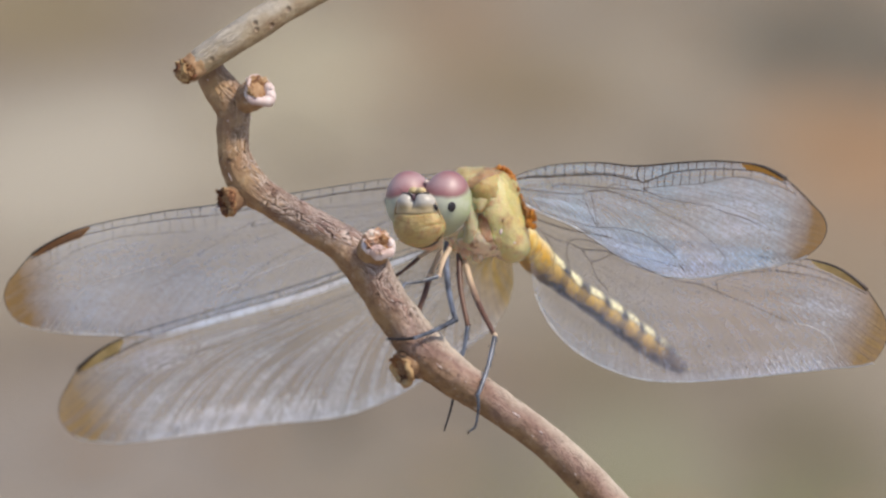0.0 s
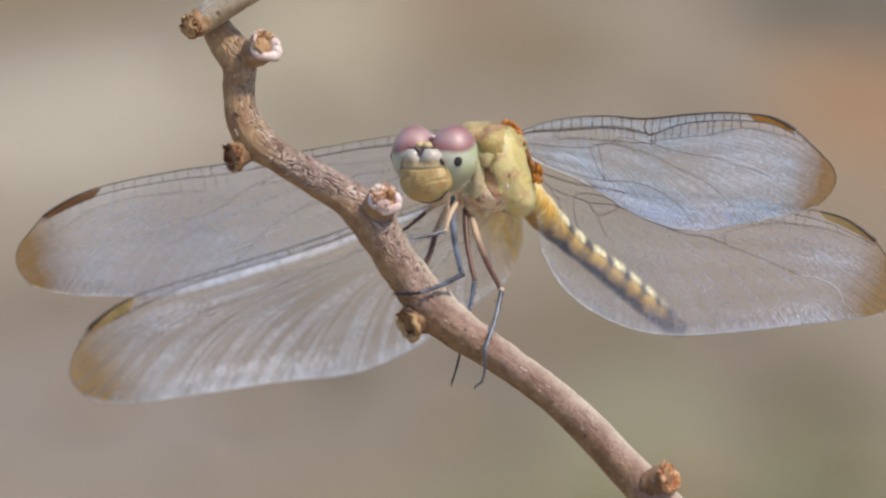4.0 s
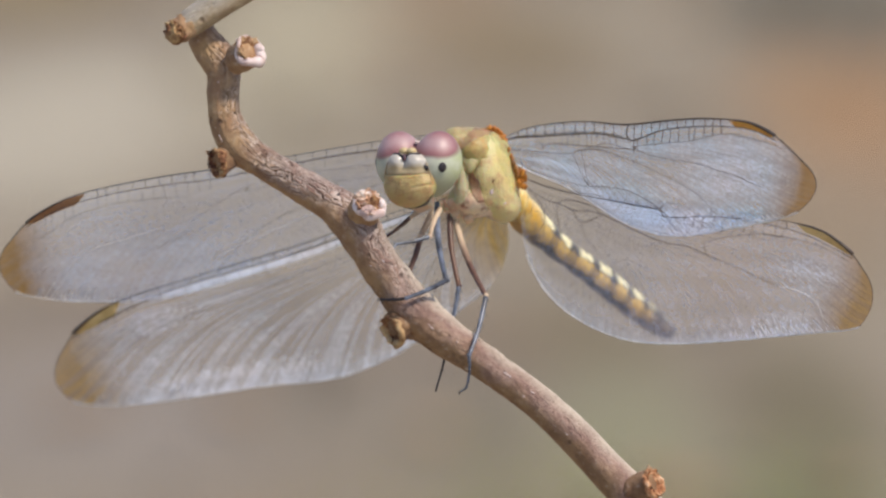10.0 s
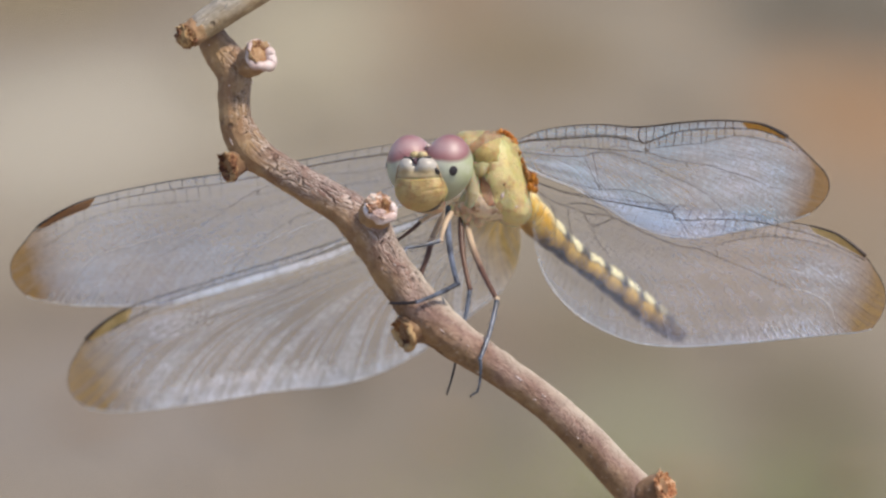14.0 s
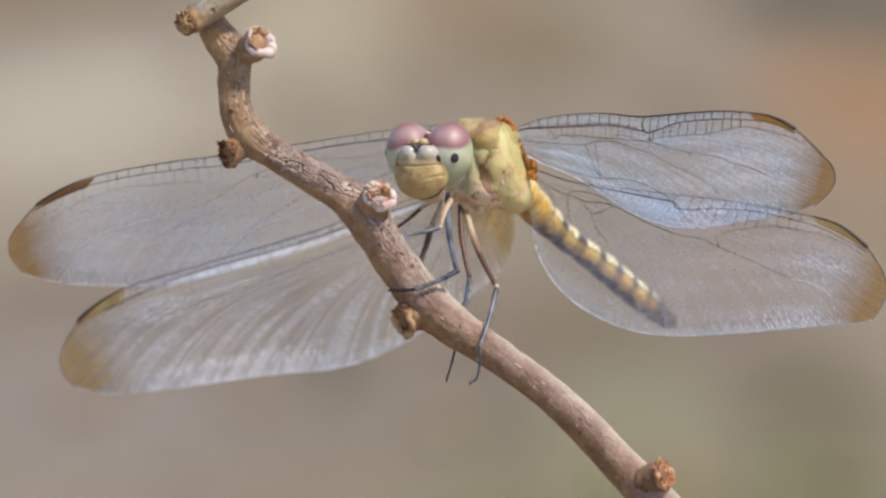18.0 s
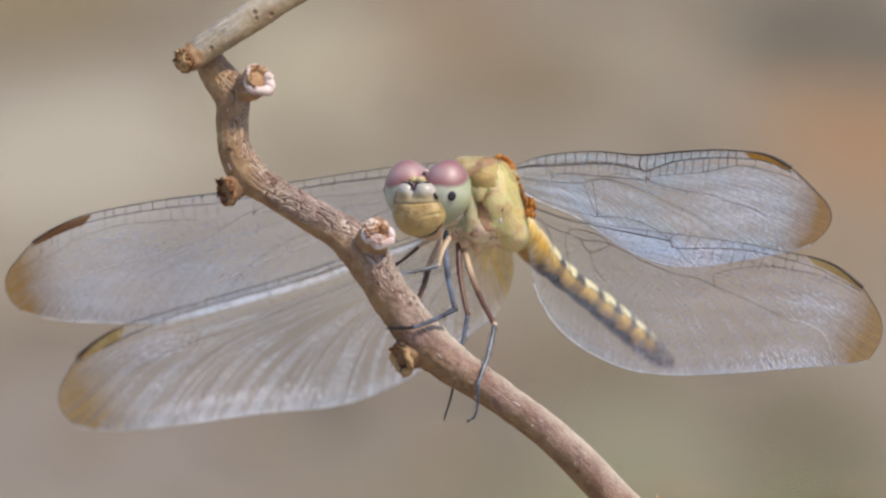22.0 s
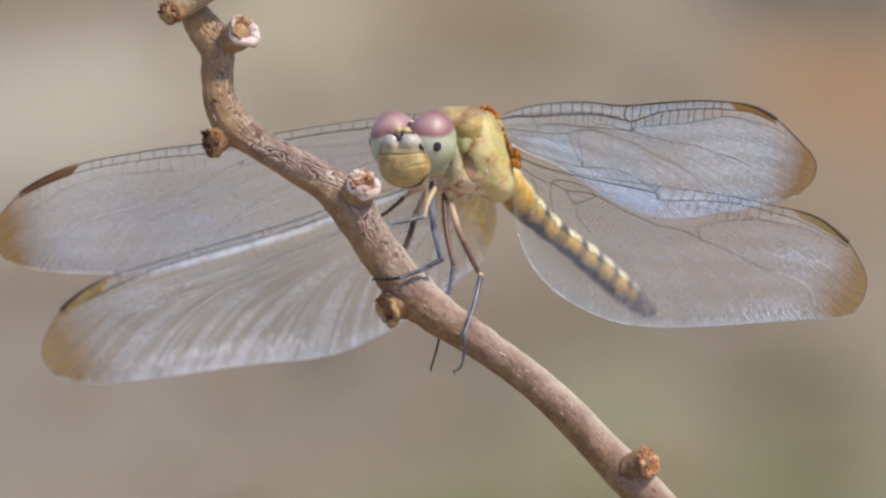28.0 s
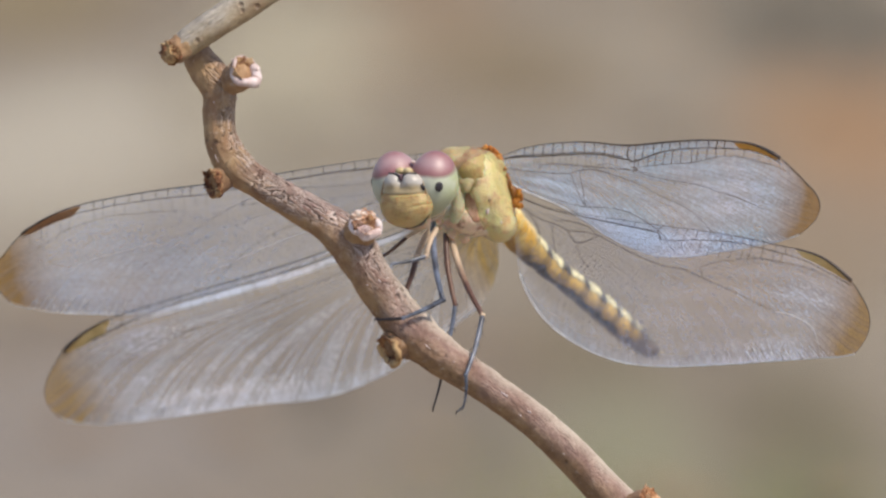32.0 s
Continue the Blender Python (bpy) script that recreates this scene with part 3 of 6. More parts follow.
def tube(line, radii, sides, rough=0.0, seed=0.0, freq=900.0, up=(0, -1, 0), v_of=None, ridge=0.0, calm=None):
    """A tube as a mesh; uv: round it, and along it in millimetres or as v_of says."""
    verts, faces, uvs = [], [], []
    tube_into(verts, faces, uvs, line, radii, sides, rough, seed, freq, up, ridge, calm)
    me = bpy.data.meshes.new("tube")
    me.from_pydata(verts, [], faces)
    dist = [0.0]
    for a, b in zip(line, line[1:]):
        dist.append(dist[-1] + (b - a).length / MM)
    vs = [v_of(i) for i in range(len(line))] if v_of else dist
    layer = me.uv_layers.new(name="UVMap")
    loop = 0
    for f, uv in zip(faces, uvs):
        if uv is None:
            for _ in f:
                layer.data[loop].uv = (0.5, vs[0])
                loop += 1
            continue
        u0, i0, u1, i1 = uv
        for q in ((u0, vs[i0]), (u1, vs[i0]), (u1, vs[i1]), (u0, vs[i1])):
            layer.data[loop].uv = q
            loop += 1
    return me


def lines_mesh(lines):
    """Many thin tubes as one mesh: (line, radius, sides)."""
    verts, faces, uvs = [], [], []
    for line, r, sides in lines:
        tube_into(verts, faces, uvs, line, [r] * len(line), sides)
    me = bpy.data.meshes.new("lines")
    me.from_pydata(verts, [], faces)
    return me


def ball(centre, radii, turn=None, rough=0.0, freq=800.0, seed=0.0, detail=3, shape=None):
    """A bmesh ellipsoid in millimetres (across, up, away), bent by noise or by a shape function."""
    bm = bmesh.new()
    bmesh.ops.create_icosphere(bm, subdivisions=detail, radius=1.0)
    c = P(centre)
    s = P(radii)
    for v in bm.verts:
        q = v.co.copy()
        if shape:
            q = shape(q)
        k = 1 + rough * noise.noise(q * 2.5 + Vector((seed, seed, 0))) if rough else 1
        q = Vector((q.x * s.x, q.y * s.y, q.z * s.z)) * k
        v.co = c + (turn @ q if turn else q)
    return bm


def subject():
    """The pose of the space that the insect and its twig are set out in: across, away, up."""
    a = radians(TILT)
    return Matrix.Translation((0, REACH * math.cos(a), EYE + REACH * math.sin(a))) @ pose(0, 0, 0, TILT, 0, 0)


# ---- ground ----


def build_ground():
    bm = bmesh.new()
    bmesh.ops.create_grid(bm, x_segments=120, y_segments=120, size=0.5)
    for v in bm.verts:
        # fine near the camera's view, stretched to the horizon
        q = v.co * 2
        far = lambda a: a * 6 + (abs(a) ** 7) * math.copysign(1500, a)
        v.co = Vector((far(q.x), far(q.y) + 3, 0))
        r = math.hypot(v.co.x, v.co.y - 3)
        v.co.z = 0.02 * noise.noise(v.co * 1.3) + 0.01 * noise.noise(v.co * 5) if r < 30 else 0.0
    ob = part("ground", bm, GROUND, None)
    tagged(ob, "dry bare earth ground with pale and rusty patches", "ground", kind="structure")


def build_litter():
    rng = random.Random(4)
    verts, faces = [], []
    for _ in range(900):
        x, y = rng.uniform(-2.2, 2.2), rng.uniform(1.2, 8)
        z = 0.02 * noise.noise(Vector((x, y, 0)) * 1.3) + 0.01 * noise.noise(Vector((x, y, 0)) * 5)
        L, W, a = rng.uniform(0.015, 0.045), rng.uniform(0.006, 0.016), rng.uniform(0, 6.28)
        m = Matrix.Translation((x, y, z + 0.006)) @ Euler((rng.uniform(-0.35, 0.35), rng.uniform(-0.35, 0.35), a)).to_matrix().to_4x4()
        n = len(verts)
        for k, (s, w) in enumerate(((-1, 0), (-0.5, 0.8), (0.2, 1), (1, 0), (0.2, -1), (-0.5, -0.8))):
            verts.append(tuple(m @ Vector((s * L, w * W, 0.004 * abs(w) + 0.003 * s * s))))
        faces.append(tuple(range(n, n + 6)))
    me = bpy.data.meshes.new("leaf_litter")
    me.from_pydata(verts, [], faces)
    tagged(part("leaf_litter", me, LEAF, None, smooth=False), "scattered dry brown dead leaves on bare ground", "leaf litter", kind="stuff")


def build_grass():
    rng = random.Random(9)
    lines = []
    for x0, y0, n in ((-0.04, 2.62, 60), (0.07, 2.72, 70), (0.2, 2.7, 30), (-0.35, 2.6, 30)):
        for _ in range(n):
            x, y = x0 + rng.gauss(0, 0.05), y0 + rng.gauss(0, 0.08)
            h, lean, a = rng.uniform(0.03, 0.09), rng.uniform(0.0, 0.04), rng.uniform(0, 6.28)
            z = -0.01
            line = [Vector((x + lean * t * t * math.cos(a), y + lean * t * t * math.sin(a), z + h * t)) for t in (0, 0.35, 0.7, 1)]
            lines.append((line, 0.0011, 3))
    me = lines_mesh(lines)
    tagged(part("grass", me, BLADE, None), "low thin green and straw grass blades on dry ground", "grass", kind="stuff")


# ---- twig ----


def bud(name, parent, base, tip, r0, r1, seed, rim, lip, heart, swell=(0.55, -0.83, 0.22), bark=BARK):
    """A shed side shoot: a short swollen stalk with a ragged, crumbly end."""
    a, b = P(base), P(tip)
    way = b - a
    n = 14
    line = [a + way * (i / (n - 1)) for i in range(n)]
    radii = [MM * (r0 + (r1 - r0) * math.sin(min(1, i / (n - 3)) * math.pi / 2)) * (1.0 if i < n - 1 else 0.86) for i in range(n)]
    stalk = part(name, tube(line, radii, 30, 0.20, seed, 900, ridge=0.05), bark, parent, "rough brown knob of a shed side shoot")
    d = way.normalized()
    side = d.orthogonal().normalized()
    other = d.cross(side)
    rng = random.Random(int(seed * 10))
    if rim:
        # a swollen lip, thickest below where the shoot broke away
        ring, rad = [], []
        for k in range(41):
            t = 2 * math.pi * (k % 40) / 40
            w = Vector((math.cos(t), math.sin(t), seed))
            o = side * math.cos(t) + other * math.sin(t)
            rr = r1 * MM * (0.92 + 0.14 * noise.noise(w * 1.3))
            ring.append(b + o * rr + d * MM * 0.35 * noise.noise(w * 2.1 + Vector((3, 0, 0))))
            low = 0.5 + 0.5 * o.dot(Vector((swell[0], 0.0, swell[1])))
            rad.append(MM * max(0.05, (0.10 + swell[2] * low) + (0.14 if lip != RIM else 0.06) * noise.noise(w * 1.5)))
        part("rim", tube(ring, rad, 14, 0.35 if lip != RIM else 0.16, seed, 2600), lip, stalk, {RIM: "pale ragged rim", RIM_STRAW: "straw-coloured ragged rim"}.get(lip, "ragged rust-brown rim"))
    # crumbly heart
    bm = bmesh.new()
    bmesh.ops.create_icosphere(bm, subdivisions=5, radius=1)
    turn = Matrix((side, other, d)).transposed()
    crumb = {RIM_STRAW: 0.5, RIM: 0.65, SCAR_RUST: 0.6}.get(lip, 1.0)
    for v in bm.verts:
        q = v.co.copy()
        k = 1 + crumb * (0.30 * noise.noise(q * 2.6 + Vector((seed, 0, 0))) + 0.30 * noise.noise(q * 6 + Vector((seed, 5, 0))) + 0.16 * noise.noise(q * 14))
        rho = q.x * q.x + q.y * q.y
        z = q.z * (0.5 if rim else 0.95) if q.z < 0 or not rim else 0.55 * rho - 0.30 + 0.1 * q.z
        v.co = b + turn @ Vector((q.x * r1 * 0.92 * k, q.y * r1 * 0.92 * k, r1 * (z + (0.9 if rim else 0.35) * (k - 1)))) * MM
    part("scar", bm, heart, stalk, "crumbly peach-coloured scar" if heart == SCAR_PEACH else "crumbly rust-brown scar")
    # torn splinters round the end
    for _ in range(4):
        t = rng.uniform(0, 6.28)
        o = side * math.cos(t) + other * math.sin(t)
        p = b + o * r1 * MM * rng.uniform(0.7, 1.0)
        q = p + o * MM * rng.uniform(0.05, 0.35) + d * MM * rng.uniform(0.05, 0.4)
        part("splinter", tube([p, p.lerp(q, 0.5), q], [MM * 0.11, MM * 0.08, MM * 0.02], 6, 0.3, t, 2500), lip, stalk)
    return stalk


def build_twig(S):
    twig = new("twig")
    twig.matrix_world = S
    tagged(twig, "crooked dry brown twig with knobbly bud scars", "twig")
    # radii follow the same places as the stem's points
    dense = spline([P(p[:3]) for p in STEM], 14)
    rad = [r.y for r in spline([(0, p[3], 0) for p in STEM], 14)]
    d = np.concatenate([[0], np.cumsum([(b - a).length for a, b in zip(dense, dense[1:])])])
    n = 500
    at = np.linspace(0, d[-1], n)
    line = [Vector([np.interp(x, d, [p[k] for p in dense]) for k in range(3)]) for x in at]
    radii = [MM * float(np.interp(x, d, rad)) for x in at]
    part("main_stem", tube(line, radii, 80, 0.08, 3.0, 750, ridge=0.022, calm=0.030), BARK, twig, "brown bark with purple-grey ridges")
    # the long bare way down to the earth
    inv = S.inverted()
    root = inv @ Vector((0.17, 0.46, -0.03))
    p0, p3 = line[-1], root
    p1 = p0 + (line[-1] - line[-6]).normalized() * 0.09
    p2 = root + inv.to_3x3() @ Vector((-0.02, -0.02, 0.30))
    ln = [p0 * (1 - t) ** 3 + 3 * p1 * t * (1 - t) ** 2 + 3 * p2 * t * t * (1 - t) + p3 * t ** 3 for t in np.linspace(0, 1, 90)]
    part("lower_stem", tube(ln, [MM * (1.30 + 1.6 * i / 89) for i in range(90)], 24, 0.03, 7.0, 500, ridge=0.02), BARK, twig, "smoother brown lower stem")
    ln = even(spline([P(p[:3]) for p in SHOOT], 12), 120)
    dense = spline([(0, p[3], 0) for p in SHOOT], 12)
    rr = [MM * float(np.interp(i / 119, np.linspace(0, 1, len(dense)), [q.y for q in dense])) for i in range(120)]
    part("upper_shoot", tube(ln, rr, 48, 0.05, 11.0, 600, ridge=0.025), BARK_GREY, twig, "olive-grey upper shoot, paler on its painted lit side")
    for k, (a, b, r0, r1) in enumerate(BUDS):
        knob = bud("bud_scar", twig, a, b, r0, r1, 1.7 + 2.3 * k, k != 5, (RIM, SCAR_DARK, RIM, RIM_STRAW, SCAR_RUST, SCAR_DARK)[k], (SCAR, SCAR_DARK, SCAR_PEACH, SCAR_DARK, SCAR_RUST, SCAR_DARK)[k], (0.94, -0.34, 0.30) if k == 0 else (0.55, -0.83, 0.22), BARK_DARK if k in (1, 3, 4) else BARK)
        if k == 2:
            # torn lumps in the open end; the dark one paints the shade of a hollow
            for at, size, mat, label in (((-4.78, 0.78, -2.15), (0.50, 0.42, 0.34), SCAR_PEACH, "peach-coloured torn lump"), ((-4.38, 0.06, -2.42), (0.40, 0.22, 0.30), RIM, "white torn lump"), ((-3.98, 0.62, -2.16), (0.30, 0.30, 0.14), SCAR_DARK, "dark lump in place of a shaded hollow")):
                part("lump", ball(at, size, rough=0.7, seed=at[0], detail=4), mat, knob, label)
    # short bark flakes and fibres
    rng = random.Random(3)
    fibres = []
    for _ in range(46):
        i = rng.randrange(10, 360)
        p = line[i]
        a = rng.uniform(-1.8, 1.8)
        out = Vector((math.sin(a), -math.cos(a), 0.3 * rng.uniform(-1, 1))).normalized()
        q = p + out * radii[i] * 0.98
        w = (line[i + 3] - line[i - 3]).normalized() * rng.uniform(0.2, 0.6) * MM
        fibres.append(([q, q + w * 0.6 + out * 0.03 * MM, q + w + out * rng.uniform(0.02, 0.12) * MM], rng.uniform(0.02, 0.06) * MM, 4))
    tagged(part("bark_fibre", lines_mesh(fibres), RIM, twig, "short pale loose bark fibres"), kind="stuff")
    return twig


# places: across, up, away, radius in millimetres
STEM = [
    (-16.60, 13.44, 2.20, 0.61),
    (-15.95, 12.34, 1.50, 0.92),
    (-15.39, 11.32, 1.00, 1.13),
    (-14.60, 10.23, 0.60, 1.22),
    (-14.17, 9.04, 0.30, 1.15),
    (-14.24, 7.31, 0.10, 1.07),
    (-13.93, 5.70, 0.00, 1.19),
    (-12.93, 4.17, -0.20, 1.26),
    (-11.32, 3.06, -0.30, 1.07),
    (-9.02, 1.72, -0.30, 1.15),
    (-6.65, 0.27, -0.30, 1.30),
    (-5.20, -1.19, -0.30, 1.53),
    (-4.44, -2.49, -0.20, 1.42),
]
STEM += [
    (-3.48, -3.94, -0.10, 1.38),
    (-2.53, -5.24, 0.00, 1.42),
    (-1.38, -6.73, 0.00, 1.53),
    (0.08, -8.08, 0.10, 1.42),
    (1.76, -9.27, 0.20, 1.26),
    (3.29, -10.30, 0.20, 1.19),
    (4.75, -11.34, 0.30, 1.15),
    (6.40, -12.56, 0.35, 1.15),
    (7.55, -13.50, 0.40, 1.17),
    (9.42, -15.27, 0.45, 1.24),
    (11.30, -17.28, 0.50, 1.27),
    (12.52, -18.55, 0.55, 1.32),
    (13.75, -19.85, 0.60, 1.38),
    (15.12, -21.20, 0.65, 1.32),
    (16.80, -22.98, 0.75, 1.28),
    (19.60, -26.10, 0.95, 1.28),
    (22.60, -29.60, 1.20, 1.30),
]
SHOOT = [
    (-17.20, 12.06, -1.20, 0.90),
    (-16.74, 12.39, -1.20, 1.03),
    (-15.49, 13.24, -1.10, 1.03),
    (-14.23, 14.08, -1.00, 1.05),
    (-11.99, 15.55, -0.60, 1.05),
    (-9.72, 16.99, 0.00, 1.03),
    (-7.06, 18.46, 1.00, 0.99),
    (-3.24, 20.50, 3.00, 0.96),
    (1.40, 23.40, 6.00, 0.88),
    (6.93, 27.61, 10.00, 0.69),
    (10.17, 31.02, 13.00, 0.23),
]
BUDS = [
    ((-13.78, 9.66, 0.20), (-12.48, 10.71, -1.45), 0.66, 1.03),
    ((-13.54, 3.67, -0.20), (-14.58, 3.24, -0.90), 0.77, 0.92),
    ((-5.27, -0.88, -0.40), (-4.41, 0.34, -1.90), 0.92, 1.07),
    ((-1.55, -7.55, 0.10), (-2.75, -8.10, -0.70), 1.20, 1.05),
    ((13.30, -19.05, 0.20), (14.72, -18.50, -0.70), 1.05, 0.98),
    ((-16.70, 12.45, -1.25), (-17.25, 12.02, -1.65), 0.95, 0.84),
]

# ---- dragonfly ----
HEAD_AT = (-1.12, 2.66, 2.50)
HEAD_YAW = -26.0
WINGS = {}
VEINS = {}


def vein(wing, radius, tone, *path):
    """A long vein of a wing: half-width in mm, 0 dark, 1 grey-brown, 2 pale as a painted glint; places along the wing
    and back from its front edge.
    """
    VEINS.setdefault(wing, []).append((path, radius, tone))


WINGS["fore_wing__a"] = {
    "root": (2.98, 4.82, 8),
    "slope": (0.08, -1),
    "side": -1,
    "paint": WING,
    "label": "clear fore wing with milky sheen and amber tip",
    "lead": [(2.97, 5.39), (-0.55, 5.2), (-3.67, 4.89), (-7.2, 4.38), (-11.12, 3.76), (-15.83, 3.06), (-19.76, 2.55), (-24.3, 1.69), (-26.59, 0.87), (-28.68, -0.36), (-30.01, -1.74)],
    "trail": [(2.98, 4.16), (-0.16, 2.6), (-3.32, 0.63), (-6.52, -1.15), (-9.74, -2.83), (-13.78, -4.49), (-17.42, -5.5), (-21.44, -6.06), (-24.64, -6.06), (-27.02, -5.93), (-29.37, -5.48), (-29.91, -5.24)],
    "edge": COSTA_GREY,
    "bulge": (-0.92, 0),
    "nodus": 0.5,
    "stigma": (0.81, 0.945),
    "bold": 0.7,
    "antenodal": 15,
    "camber": 0.5,
    "thick": 0.5,
    "ridge": 0,
    "cell": 1.25,
    "front": [(0.02, 0.12), (0.186, 0.15), (0.244, 0.125), (0.3, 0.1), (0.417, 0.087), (0.561, 0.085), (0.625, 0.074), (0.742, 0.064), (0.794, 0.067), (0.945, 0.062)],
    "second": [(0.05, 0.42), (0.2, 0.3), (0.35, 0.19), (0.48, 0.19), (0.6, 0.19), (0.74, 0.15), (0.86, 0.18), (0.95, 0.22)],
    "course": (0.2, 0.5, 4, 5),
    "cells": 0.42,
    "vein": 0.01,
}
vein("fore_wing__a", 0.055, 0, (0.481, 0.207), (0.489, 0.25))
vein("fore_wing__a", 0.028, 0, (0.6, 0.2), (0.653, 0.178), (0.7, 0.163), (0.739, 0.149), (0.792, 0.159), (0.86, 0.2), (0.93, 0.3))
vein("fore_wing__a", 0.03, 1, (0.02, 0.5), (0.2, 0.36), (0.283, 0.284), (0.353, 0.207), (0.422, 0.188), (0.481, 0.207), (0.544, 0.293), (0.594, 0.38), (0.667, 0.413))
vein("fore_wing__a", 0.028, 2, (0.667, 0.413), (0.739, 0.452), (0.808, 0.495), (0.858, 0.591), (0.897, 0.808), (0.908, 0.947))
vein("fore_wing__a", 0.026, 1, (0.03, 0.66), (0.206, 0.529), (0.322, 0.385), (0.406, 0.365), (0.503, 0.399), (0.62, 0.5), (0.73, 0.62))
vein("fore_wing__a", 0.026, 2, (0.333, 0.683), (0.369, 0.668), (0.481, 0.688), (0.531, 0.721), (0.592, 0.755))
vein("fore_wing__a", 0.024, 0, (0.36, 0.21), (0.42, 0.25), (0.49, 0.25))
vein("fore_wing__a", 0.028, 0, (0.3, 0.4), (0.335, 0.66))
vein("fore_wing__a", 0.024, 0, (0.335, 0.66), (0.4, 0.56), (0.5, 0.66), (0.58, 0.86))
vein("fore_wing__a", 0.028, 0, (0.05, 0.72), (0.2, 0.66), (0.335, 0.66))

WINGS["hind_wing__a"] = {
    "root": (4.17, 1.42, 10),
    "slope": (0.08, -1),
    "side": -1,
    "paint": WING_STREAK,
    "label": "broad hind wing with pale streaks and amber tip",
    "lead": [(3.77, 2), (0.63, 1.14), (-2.53, 0), (-5.7, -0.99), (-8.88, -2.1), (-12.08, -3.1), (-15.29, -4.02), (-18.67, -5.03), (-22.15, -6.08), (-24.21, -7.09), (-25.94, -8.49), (-26.93, -9.93)],
    "trail": [(4.58, 0.43), (4.94, -2.35), (4.05, -4.97), (2.05, -6.73), (-0.57, -8.66), (-3.41, -10.53), (-7.5, -12.07), (-12.8, -12.62), (-18.12, -13.40), (-23.23, -13.98), (-25.95, -13.78), (-26.55, -13.50)],
    "edge": COSTA_GREY,
    "bulge": (-0.84, -0.23),
    "nodus": 0.45,
    "stigma": (0.83, 0.952),
    "bold": 0.7,
    "antenodal": 10,
    "camber": 0.7,
    "thick": 0.45,
    "ridge": 1.4,
    "cell": 1.1,
    "front": [(0.02, 0.05), (0.113, 0.055), (0.375, 0.05), (0.613, 0.042), (0.703, 0.045), (0.808, 0.09), (0.88, 0.105), (0.952, 0.062)],
    "second": [(0.05, 0.24), (0.22, 0.18), (0.48, 0.17), (0.66, 0.19), (0.76, 0.2), (0.88, 0.22), (0.95, 0.2)],
    "course": (0.18, 0.39, 3.5, 4),
    "cells": 0.4,
    "vein": 0.0115,
}
vein("hind_wing__a", 0.034, 0, (0.703, 0.045), (0.756, 0.06), (0.808, 0.096), (0.875, 0.112), (0.956, 0.058))
vein("hind_wing__a", 0.028, 1, (0.05, 0.36), (0.2, 0.25), (0.389, 0.235), (0.514, 0.26), (0.606, 0.327), (0.675, 0.413), (0.786, 0.577), (0.861, 0.793), (0.883, 0.966))
vein("hind_wing__a", 0.028, 0, (0.05, 0.3), (0.22, 0.2), (0.381, 0.192), (0.481, 0.202), (0.572, 0.255), (0.661, 0.284), (0.758, 0.322), (0.867, 0.471), (0.961, 0.841))
vein("hind_wing__a", 0.028, 1, (0.06, 0.46), (0.2, 0.39), (0.322, 0.442), (0.417, 0.562), (0.481, 0.76), (0.536, 1))
vein("hind_wing__a", 0.026, 1, (0.06, 0.5), (0.16, 0.47), (0.25, 0.62), (0.31, 0.97))
vein("hind_wing__a", 0.03, 0, (0.2, 0.25), (0.225, 0.385))
vein("hind_wing__a", 0.026, 1, (0.06, 0.56), (0.12, 0.6), (0.17, 0.86))

WINGS["fore_wing__b"] = {
    "root": (4.73, 4.54, 7.5),
    "slope": (-0.7, -0.72),
    "side": 1,
    "paint": WING_COOL,
    "label": "clear bluish fore wing with amber tip and orange cell",
    "lead": [(4.73, 4.92), (6.45, 5.56), (8.36, 5.85), (10.63, 5.9), (13.08, 5.64), (15.86, 5.83), (18.06, 5.92), (19.96, 5.79), (21.35, 5.51), (22.83, 4.71), (24.15, 3.5), (24.71, 2.9)],
    "trail": [(4.74, 3.66), (6.49, 2.66), (8.81, 1.66), (10.75, 0.48), (12.69, -0.82), (14.98, -1.75), (17.24, -1.97), (19.82, -1.57), (22.01, -1.18), (23.45, -0.84), (24.45, -0.46)],
    "edge": VEIN,
    "bulge": (1.03, 0),
    "nodus": 0.4,
    "stigma": (0.73, 0.88),
    "bold": 1,
    "antenodal": 12,
    "camber": 0.5,
    "thick": 0.4,
    "ridge": 0,
    "cell": 1.05,
    "front": [(0.02, 0.15), (0.106, 0.225), (0.181, 0.216), (0.272, 0.168), (0.344, 0.139), (0.419, 0.154), (0.433, 0.173), (0.489, 0.111), (0.539, 0.077), (0.625, 0.067), (0.731, 0.062), (0.88, 0.05)],
    "second": [(0.05, 0.42), (0.15, 0.4), (0.278, 0.332), (0.369, 0.25), (0.442, 0.231), (0.547, 0.197), (0.617, 0.188), (0.683, 0.144), (0.733, 0.125), (0.9, 0.12)],
    "course": (0.22, 0.5, 3, 0.5),
    "cells": 0.40,
    "vein": 0.0132,
}
vein("fore_wing__b", 0.075, 0, (0.414, 0), (0.411, 0.05), (0.412, 0.1), (0.419, 0.144), (0.433, 0.173), (0.446, 0.163))
vein("fore_wing__b", 0.05, 0, (0.436, 0.173), (0.442, 0.231), (0.444, 0.298))
vein("fore_wing__b", 0.06, 0, (0.437, 0.225), (0.446, 0.245), (0.455, 0.25))
vein("fore_wing__b", 0.036, 0, (0.442, 0.231), (0.478, 0.216), (0.547, 0.197), (0.617, 0.188), (0.683, 0.144), (0.733, 0.125), (0.786, 0.139), (0.861, 0.12), (0.911, 0.09))
vein("fore_wing__b", 0.04, 0, (0.139, 0.486), (0.15, 0.399), (0.183, 0.356), (0.278, 0.332), (0.369, 0.274), (0.444, 0.26), (0.5, 0.312), (0.575, 0.346))
